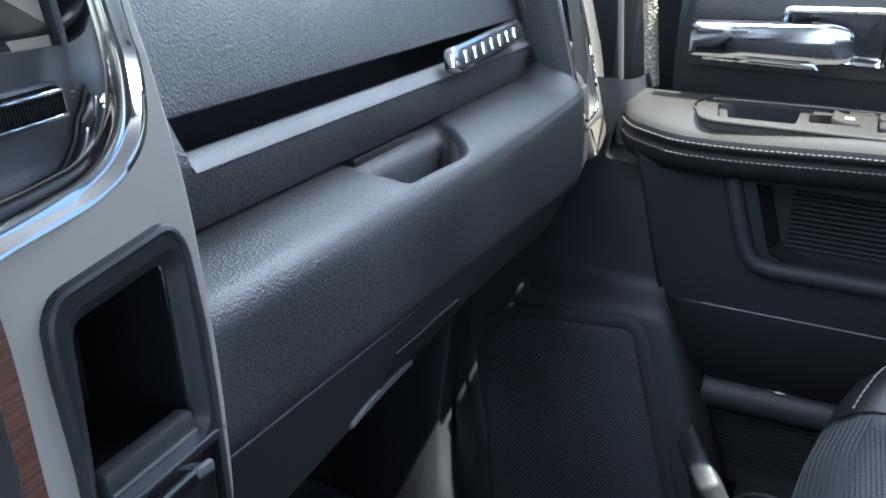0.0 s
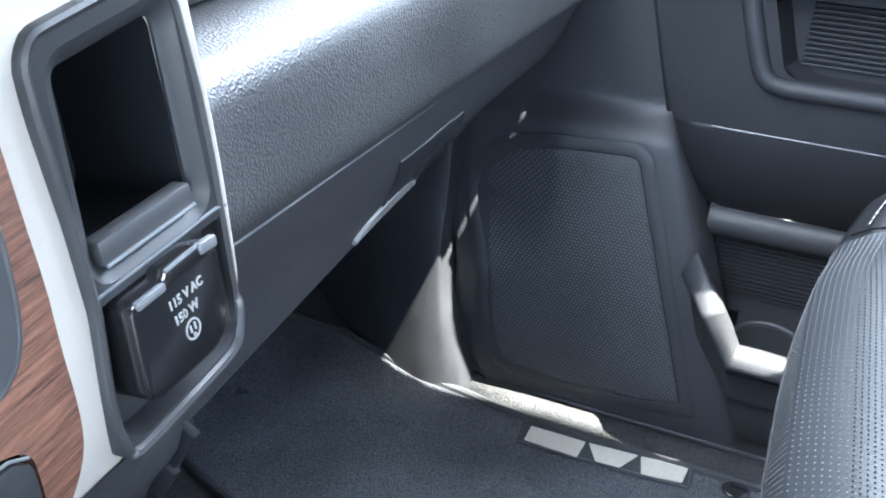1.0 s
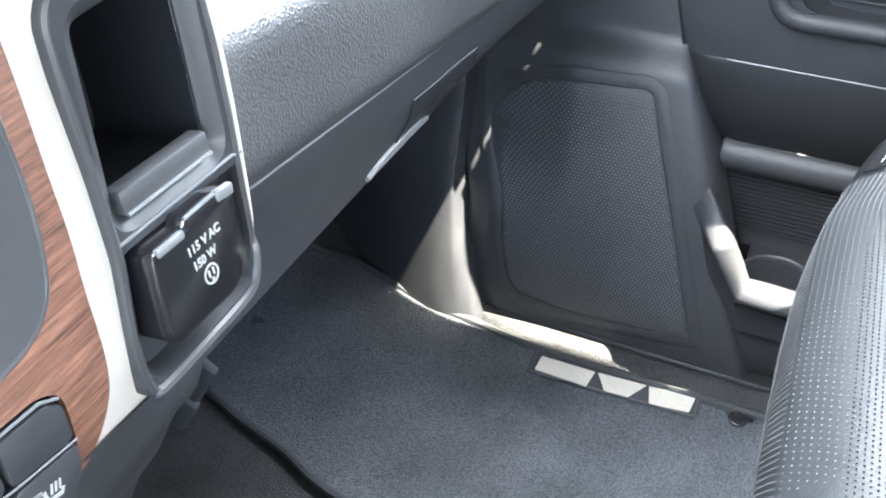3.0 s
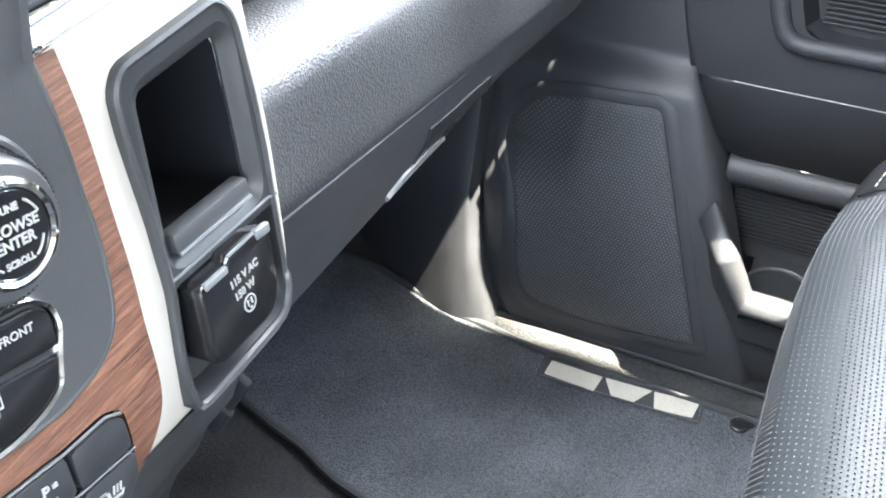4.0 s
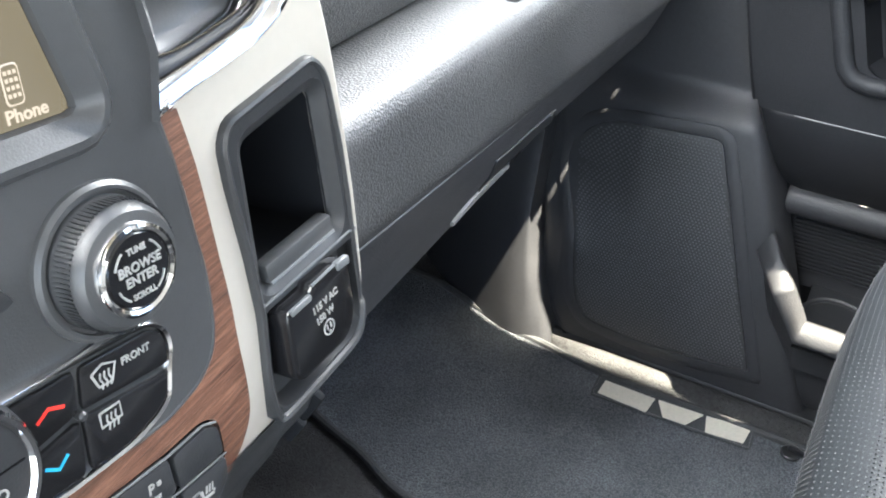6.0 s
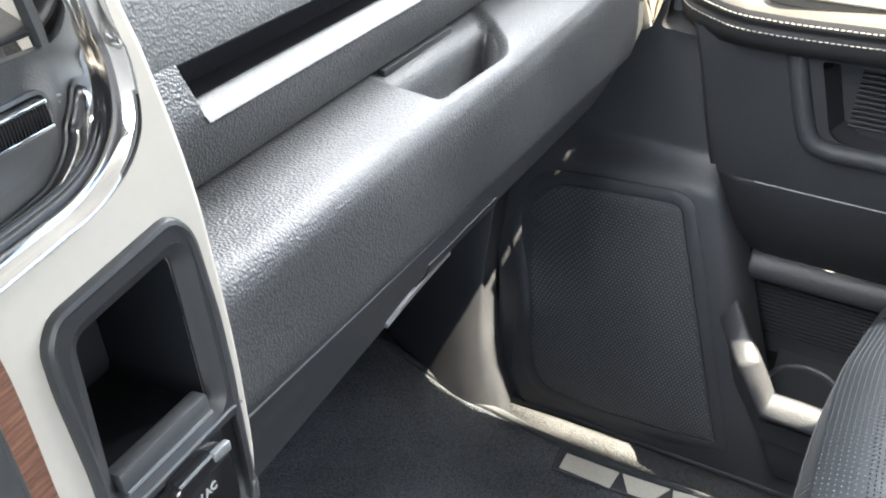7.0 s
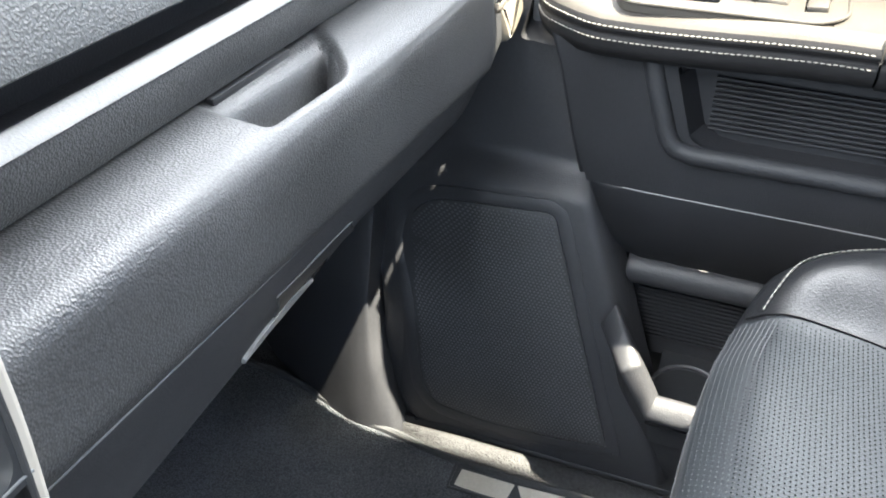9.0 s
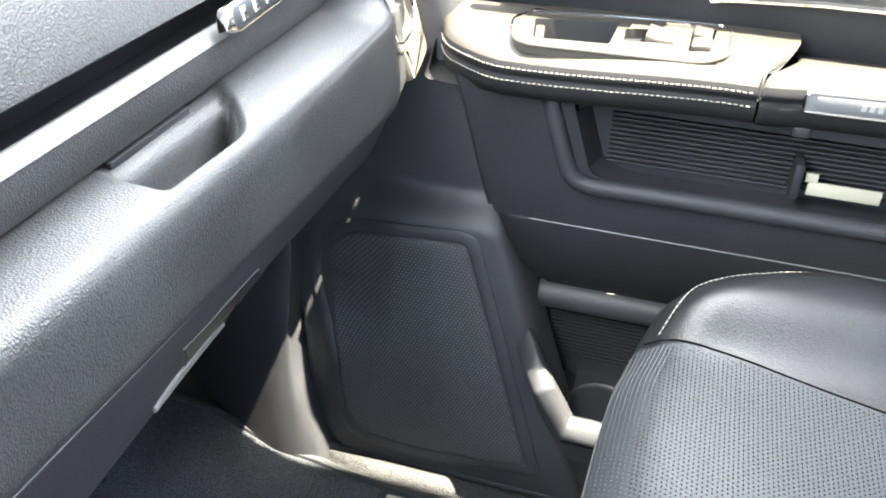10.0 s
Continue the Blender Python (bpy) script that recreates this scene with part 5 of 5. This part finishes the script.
for y in (0.036, 0.034, 0.030, 0.02, 0.0, -0.05, -0.3, -0.6):
    s = 0.92 if y == 0.036 else 1.0
    zc = 0.52
    slant = 0.031 * smooth01(-0.06, 0.036, y)
    rows.append([(x, yy - slant * JOINT[min(j, 5)], zc + (z - zc) * s - (0.27 * max(0.0, x - 0.722) if j < 5 else 0.0)) for j, (x, yy, z) in enumerate(arm_row(y, 0.83, 0.5510, 0.002, 0.7085 + 0.009 * smooth01(0.03, -0.02, y)))])
arm2 = pad_and_band(rows, "rear_armrest", "plain leather rear armrest pad", False)
part("welt", tube(catmull([(0.7105, 0.0375, 0.5300), (0.7135, 0.0372, 0.5440), (0.7240, 0.0340, 0.5512), (0.7400, 0.0250, 0.5530), (0.7620, 0.0140, 0.5540)], 24), 0.0013, 8), ARM, arm2, "pale welt along the joint")
TR = rounded([(0.7202, 0.2410), (0.7738, 0.2500), (0.7940, 0.2420), (0.8090, 0.1594), (0.8170, 0.0756), (0.8080, 0.0625), (0.7500, 0.0640), (0.7280, 0.0850)], [0.02, 0.016, 0.012, 0.03, 0.01, 0.01, 0.02, 0.012], 5)
TOP = Matrix.Translation((0, 0, 0.5440))
HOLE_T = rounded([(0.7375, 0.2264), (0.7830, 0.2330), (0.7981, 0.1596), (0.7440, 0.1621)], 0.004, 4)
SW1 = rounded([(0.7552, 0.1519), (0.7850, 0.1529), (0.7950, 0.1075), (0.7629, 0.1100)], 0.003, 4)
SW2 = rounded([(0.7500, 0.0975), (0.8010, 0.0955), (0.8070, 0.0760), (0.7560, 0.0798)], 0.003, 4)
holes = [[(p.x, p.y) for p in h] for h in (HOLE_T, SW1, SW2)]
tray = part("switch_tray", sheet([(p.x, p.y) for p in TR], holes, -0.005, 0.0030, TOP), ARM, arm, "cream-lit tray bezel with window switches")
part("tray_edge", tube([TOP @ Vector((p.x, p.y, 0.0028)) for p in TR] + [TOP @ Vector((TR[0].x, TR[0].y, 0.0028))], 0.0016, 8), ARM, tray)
chr_line = [TOP @ Vector((x, y, 0.0042)) for x, y in [(0.7560, 0.2490), (0.7750, 0.2500), (0.7925, 0.2405), (0.7990, 0.2297), (0.8090, 0.1594), (0.8165, 0.0800), (0.8120, 0.0680)]]
part("chrome_line", tube(catmull(chr_line, 40), 0.0013, 8), CHROME, tray, "thin chrome line")
part("well", rings([(HOLE_T, 0.0030), (inset(HOLE_T, 0.002), -0.020)], TOP, 48, last=True), SATIN, tray)
part("well_step", block((0.030, 0.008, 0.010), TOP @ pose(0.7600, 0.2245, -0.0040, 0, 0, 8), 0.0015), ARM, tray)
for h in (SW1, SW2):
    part("well", rings([(h, 0.0030), (h, -0.006)], TOP, 48, last=True), SATIN, tray)
SWITCH = TOP @ pose(0.7765, 0.1205, 0, 0, 0, -3)
prof = [(-0.0125, -0.002), (-0.0120, 0.0030), (-0.0095, 0.0056), (0.0, 0.0050), (0.0080, 0.0062), (0.0115, 0.0076), (0.0130, 0.0070), (0.0128, -0.002)]
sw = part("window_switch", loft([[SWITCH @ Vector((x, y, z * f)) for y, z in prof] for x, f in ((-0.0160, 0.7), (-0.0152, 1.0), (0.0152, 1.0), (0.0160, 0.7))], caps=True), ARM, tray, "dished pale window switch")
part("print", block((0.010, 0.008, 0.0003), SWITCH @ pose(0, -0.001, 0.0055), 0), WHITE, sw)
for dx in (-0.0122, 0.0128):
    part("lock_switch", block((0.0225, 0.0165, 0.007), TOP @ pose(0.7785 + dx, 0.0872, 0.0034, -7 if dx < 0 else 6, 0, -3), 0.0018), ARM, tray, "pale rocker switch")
FACE = Matrix.Translation((0.7150, 0, 0)) @ Matrix(((0, 0, -1, 0), (1, 0, 0, 0), (0, 1, 0, 0), (0, 0, 0, 1)))
lk = rounded([(0.004, 0.5415), (-0.074, 0.5440), (-0.074, 0.5250), (0.004, 0.5235)], 0.004, 4)
lock = part("seat_switch", slab(inset(lk, 0.001), -0.006, 0.0020, FACE, 0.0006, 48), SLATE, arm2, "grey switch in a chrome frame")
part("chrome_frame", rings([(lk, -0.006), (lk, 0.0026), (inset(lk, 0.0009), 0.0034), (inset(lk, 0.0020), 0.0026), (inset(lk, 0.0022), 0.001)], FACE, 60), CHROME, lock)
part("rocker", slab(rounded([(-0.004, 0.5390), (-0.066, 0.5412), (-0.066, 0.5290), (-0.004, 0.5275)], 0.004, 4), 0.001, 0.0042, FACE, 0.0012, 48), SLATE, lock)
for k in range(3):
    part("mark", block((0.0035, 0.005, 0.0004), FACE @ pose(-0.040 - 0.006 * k, 0.5345, 0.0044), 0), WHITE, lock)

# upper door with handle and trims
rows = [[(x, y, z) for x, z in ((0.802, 0.510), (0.794, 0.525), (0.791, 0.545), (0.788, 0.565), (0.785, 0.585), (0.783, 0.62), (0.790, 0.66), (0.808, 0.70), (0.84, 0.715), (0.93, 0.715))] for y in (0.276, 0.270, 0.2, 0.0, -0.3, -0.62)]
upper = part("upper_panel", loft(rows), DOORSHADE, door)
part("accent_strip", tube([(0.7805, 0.088, 0.5805), (0.7790, 0.07, 0.5835), (0.7785, 0.0, 0.5875), (0.7785, -0.6, 0.592)], 0.0036, 8, up=(1, 0, 0)), CHROME, upper, "chrome accent strip")
HB = rounded([(0.272, 0.582), (0.268, 0.650), (0.092, 0.652), (0.088, 0.584)], 0.014, 5)
HM = Matrix.Translation((0.784, 0, 0)) @ Matrix(((0, 0, -1, 0), (1, 0, 0, 0), (0, 1, 0, 0), (0, 0, 0, 1)))
hand_plate = part("handle_recess", slab(HB, -0.004, 0.004, HM, 0.002, 64), SATIN, upper, "black handle surround")
cup = rounded([(0.187, 0.597), (0.189, 0.641), (0.104, 0.646), (0.100, 0.596)], 0.008, 5)
part("chrome_cup", rings([(cup, 0.002), (cup, 0.012), (inset(cup, 0.002), 0.0145), (inset(cup, 0.0045), 0.0135), (inset(cup, 0.006), 0.004)], HM, 72, last=True), CHROME, hand_plate, "chrome handle cup")
lever = [(0.262, 0.594), (0.262, 0.624), (0.190, 0.6285), (0.145, 0.632), (0.128, 0.628), (0.126, 0.603), (0.14, 0.597)]
part("lever", slab(rounded(lever, [0.003, 0.004, 0.01, 0.008, 0.008, 0.006, 0.006], 4), 0.014, 0.026, HM, 0.004, 64), CHROME, hand_plate, "polished chrome door lever")
part("lever_back", slab(rounded([(0.252, 0.590), (0.245, 0.600), (0.16, 0.602), (0.15, 0.590)], 0.003), 0.006, 0.015, HM, 0.002, 40), CHROME, hand_plate)
# upper panel and handle scaled about the camera's mean place, unshading the armrest
OUT = Matrix.Translation((-0.03, 0.13, 0.81)) @ Matrix.Scale(1.039, 4) @ Matrix.Translation((0.03, -0.13, -0.81))
for ob in [upper] + list(upper.children_recursive):
    ob.data.transform(OUT)
part("door_edge", loft([[(0.86, 0.350, z), (0.846, 0.342, z), (0.842, 0.328, z), (0.846, 0.316, z), (0.86, 0.310, z)] for z in (0.54, 0.60, 0.72)]), HARD, upper)
part("weatherstrip", tube([(0.822, 0.3450, 0.700), (0.820, 0.3410, 0.632), (0.818, 0.3310, 0.535)], 0.0030, 8), SLATE, upper, "grey rubber door seal")
WOVEN = material("woven_trim", (0.34, 0.31, 0.24), 0.8, grain=0.0022, bump=0.004, cells=True, mottle=0.8)
part("woven_strip", tube([(0.832, 0.3210, 0.700), (0.830, 0.3150, 0.632), (0.830, 0.3030, 0.545)], 0.0072, 8), WOVEN, upper, "speckled woven trim strip")

# ---- kick panel, sill and pillar ----
kick = thing("kick_panel", "grained black kick panel beside the footwell", "kick panel", at=(0.75, 0.5, 0))
rows = []
for z, dx in ((-0.02, -0.004), (0.0, 0.0), (0.012, 0.003), (0.03, 0.008), (0.06, 0.015), (0.10, 0.025), (0.16, 0.044), (0.25, 0.070), (0.36, 0.092), (0.55, 0.10)):
    f = min(1, max(0, z) / 0.16)
    rows.append(catmull([(0.930, 1.03, z), (0.860, 0.80, z), (0.780 + 0.7 * dx, 0.68, z), (0.706 + dx, 0.561, z), (0.681 + dx, 0.503 + 0.004 * f, z), (0.676 + dx, 0.470 + 0.014 * f, z), (0.6775 + dx + 0.004 * f, 0.446 + 0.036 * f, z), (0.684 + dx + 0.02 * f, 0.430 + 0.050 * f, z), (0.72 + dx, 0.425 + 0.055 * f, z)], 30))
part("moulding", loft(rows), HARD, kick, sharp=60)
part("hinge_cover", loft([[(0.86, 0.43, z), (0.82, 0.46, z), (0.815, 0.50, z), (0.83, 0.56, z)] for z in (0.0, 0.30, 0.34, 0.52)]), HARD, kick)
# Fillers added to cut the sun on the kick panel, coloured dark for shade.
part("pillar_filler", loft([[(0.742, 0.43, z), (0.742, 0.341 + d, z), (0.765, 0.339 + d, z), (0.80, 0.341 + d, z), (0.84, 0.36 + d, z), (0.86, 0.40, z)] for z, d in ((0.38, 0.066), (0.45, 0.040), (0.53, 0.010), (0.60, 0.024), (0.72, 0.05))]), DOORSHADE, kick, "pillar filler bounding the kick's sun patch, darkened as shaded")
part("pillar_gap", block((0.014, 0.06, 0.03), pose(0.741, 0.376, 0.545), 0.004), DOORSHADE, kick)
sill = thing("door_sill", "carpeted inner sill with a black scuff strip", "sill", at=(0.69, 0.1, 0))
rows = []
for y in (0.50, 0.48, 0.465, 0.45, 0.435, 0.42, 0.405, 0.39, 0.36, 0.33, 0.26, 0.20, 0.10, 0.0, -0.2, -0.6):
    d = smooth01(0.34, 0.47, y)
    rows.append(catmull([(x + (0.700 - x) * 0.85 * d, y, z - 0.010 * d * (z > 0)) for x, z in ((0.655, -0.010), (0.668, 0.004), (0.680, 0.012), (0.690, 0.013), (0.698, 0.008), (0.704, -0.006))], 16))
part("carpet_roll", loft(rows), CARPET, sill)
part("scuff_strip", loft([[(0.697, y, -0.01), (0.6985, y, 0.006), (0.702, y, 0.011), (0.708, y, 0.012), (0.76, y, 0.002)] for y in (0.46, 0.3, 0.1, -0.6)]), SATIN, sill)

# ---- passenger seat ----
seat = thing("passenger_seat", "black leather passenger seat with perforated cushion and pale stitching", "car seat", at=(0.38, -0.3, 0))
EDGE_S = [(0.085, -0.62), (0.085, -0.2), (0.088, 0.03), (0.105, 0.090), (0.16, 0.108), (0.30, 0.112), (0.44, 0.112), (0.53, 0.108), (0.572, 0.100), (0.606, 0.088), (0.638, 0.071), (0.660, 0.049), (0.676, 0.022), (0.690, -0.016), (0.696, -0.075), (0.697, -0.2), (0.697, -0.62)]
rim = [Vector((p.x, p.y)) for p in catmull([(a, b, 0) for a, b in EDGE_S], 150)]
CEN = Vector((0.37, -0.42))


def seat_h(x, y):
    """Height of the cushion: a flat middle between raised side bolsters."""
    b = max(smooth01(0.555, 0.635, x), smooth01(0.215, 0.135, x))
    return 0.386 + 0.022 * b - 0.010 * smooth01(0.0, 0.11, y) * (1 - b) + 0.003 * noise.noise((x * 9, y * 9, 3))


def seam_x(y):
    return 0.5735 + 0.27 * (y - 0.055)


def seat_point(s, f):
    """s along the rim; f from 0 at the rim to 1 in the middle; below 0 down the side."""
    k = min(len(rim) - 1, max(0, s))
    p = rim[k]
    if f >= 0:
        q = p.lerp(CEN, f)
        d = (q - p).length
        z = seat_h(q.x, q.y) - 0.034 * (1 - min(1.0, d / 0.050)) ** 2.2
        return Vector((q.x, q.y, z))
    a, b = rim[max(k - 1, 0)], rim[min(k + 1, len(rim) - 1)]
    e = (b - a).normalized()
    nrm = Vector((-e.y, e.x))
    out = 0.004 * math.sin(min(1, -f / 0.25) * math.pi / 2) - 0.040 * max(0, -f - 0.25)
    q = p + nrm * out
    return Vector((q.x, q.y, seat_h(p.x, p.y) - 0.034 + f * 0.26))


fs_ = [-0.8, -0.6, -0.45, -0.3, -0.2, -0.12, -0.06, 0.0, 0.008, 0.016, 0.025, 0.035, 0.05, 0.07, 0.09, 0.12, 0.16, 0.2, 0.26, 0.33, 0.4, 0.5, 0.6, 0.7, 0.8, 0.9, 1.0]
grid = [[seat_point(s, f) for s in range(len(rim))] for f in fs_]
for name, want, mat, label in (("insert", True, PERF, "perforated black leather cushion panel"), ("bolster", False, LEATHER, "smooth black leather bolster")):
    bm = bmesh.new()
    cache = {}

    def vert(a, b):
        if (a, b) not in cache:
            cache[(a, b)] = bm.verts.new(grid[a][b])
        return cache[(a, b)]
    for a in range(len(fs_) - 1):
        for b in range(len(rim) - 1):
            c = (grid[a][b] + grid[a + 1][b + 1]) / 2
            if (c.x < seam_x(c.y) and c.x > 0.165) == want:
                bm.faces.new((vert(a, b), vert(a, b + 1), vert(a + 1, b + 1), vert(a + 1, b)))
    part(name, bm, mat, seat, label, sharp=80)
seam_pts = [(seam_x(y), y, seat_h(seam_x(y), y) + 0.0004 - 0.034 * (1 - min(1.0, max(0.0, (0.100 - y)) / 0.050)) ** 2.2) for y in [0.090 - 0.6 * k / 50 for k in range(51)]]
part("seam", tube(seam_pts, 0.0008, 6), HOLE, seat)
st_path = [rim[k] for k in range(len(rim)) if rim[k].x > 0.592]
st3 = []
for p in st_path:
    q = p + (CEN - p).normalized() * 0.0150
    st3.append((q.x, q.y, seat_h(q.x, q.y) - 0.034 * (1 - min(1.0, (q - p).length / 0.05)) ** 2.2 + 0.0010))
part("stitching", stitches(st3, 0.0054, 0.0040, 0.00075, (0, 0, 0.0010)), THREAD, seat, "pale thread stitching", kind="stuff")
part("piping", tube(st3, 0.0012, 6), LEATHER, seat)
places = []
pitch = 0.0039
for r in range(104):
    for c in range(100):
        x, y = 0.20 + pitch * (c + 0.5 * (r % 2)), 0.106 - pitch * 0.8 * r
        if x > seam_x(y) - 0.004 or y < -0.22:
            continue
        k = min(range(len(rim)), key=lambda i: abs(rim[i].x - x) + (0 if rim[i].y > 0.0 else 9))
        d = rim[k].y - y
        if d < 0.026:
            continue
        z = seat_h(x, y) - 0.034 * (1 - min(1.0, d / 0.050)) ** 2.2
        dz = (seat_h(x, y - 0.004) - 0.034 * (1 - min(1.0, (d + 0.004) / 0.050)) ** 2.2 - z) / -0.004
        places.append((Vector((x, y, z + 0.0005)), Vector((1, 0, 0)), Vector((0, 1, dz)).normalized()))
dots(places, 0.00062, -0.0003, HOLE, seat, "perforation")
places = []
for r in range(54):
    f = 0.055 - 0.0064 * r if r < 9 else -0.004 - 0.0150 * (r - 9)
    for k in range(len(rim) - 1):
        for m in (0.0, 0.33, 0.67):
            a, b, c = seat_point(k, f), seat_point(k + 1, f), seat_point(k, f - 0.004)
            p = a.lerp(b, m + 0.165 * (r % 2))
            if 0.27 < p.x < seam_x(p.y) - 0.003 and p.y > 0.04:
                e, w = (b - a).normalized(), (c - a).normalized()
                n = e.cross(w).normalized()
                if n.y + n.z < 0:
                    e, n = -e, -n
                places.append((p + n * 0.0005, e, w))
dots(places, 0.00082, 0.0003, PORE, seat, "perforation")
part("backrest", loft([[(x, y, z) for x in (0.10, 0.14, 0.25, 0.38, 0.51, 0.62, 0.66)] for y, z in ((-0.60, 0.36), (-0.56, 0.42), (-0.60, 0.60), (-0.68, 0.85), (-0.72, 1.02), (-0.80, 1.03), (-0.78, 0.36))]), LEATHER, seat)
part("seat_base", block((0.46, 0.60, 0.20), pose(0.38, -0.28, 0.10), 0.02), HARD, seat)

# driver's side, out of view behind the camera
driver = thing("driver_seat", "black leather driver seat", "car seat", at=(-0.42, -0.35, 0))
part("cushion", block((0.52, 0.56, 0.14), pose(-0.44, -0.36, 0.31), 0.04, 4), LEATHER, driver)
part("seat_base", block((0.42, 0.50, 0.25), pose(-0.44, -0.36, 0.12), 0.02), HARD, driver)
console = thing("center_console", "black centre console between the seats", "console", at=(0, -0.4, 0))
part("body", block((0.20, 0.50, 0.34), pose(-0.02, -0.40, 0.17), 0.02, 3), HARD, console)
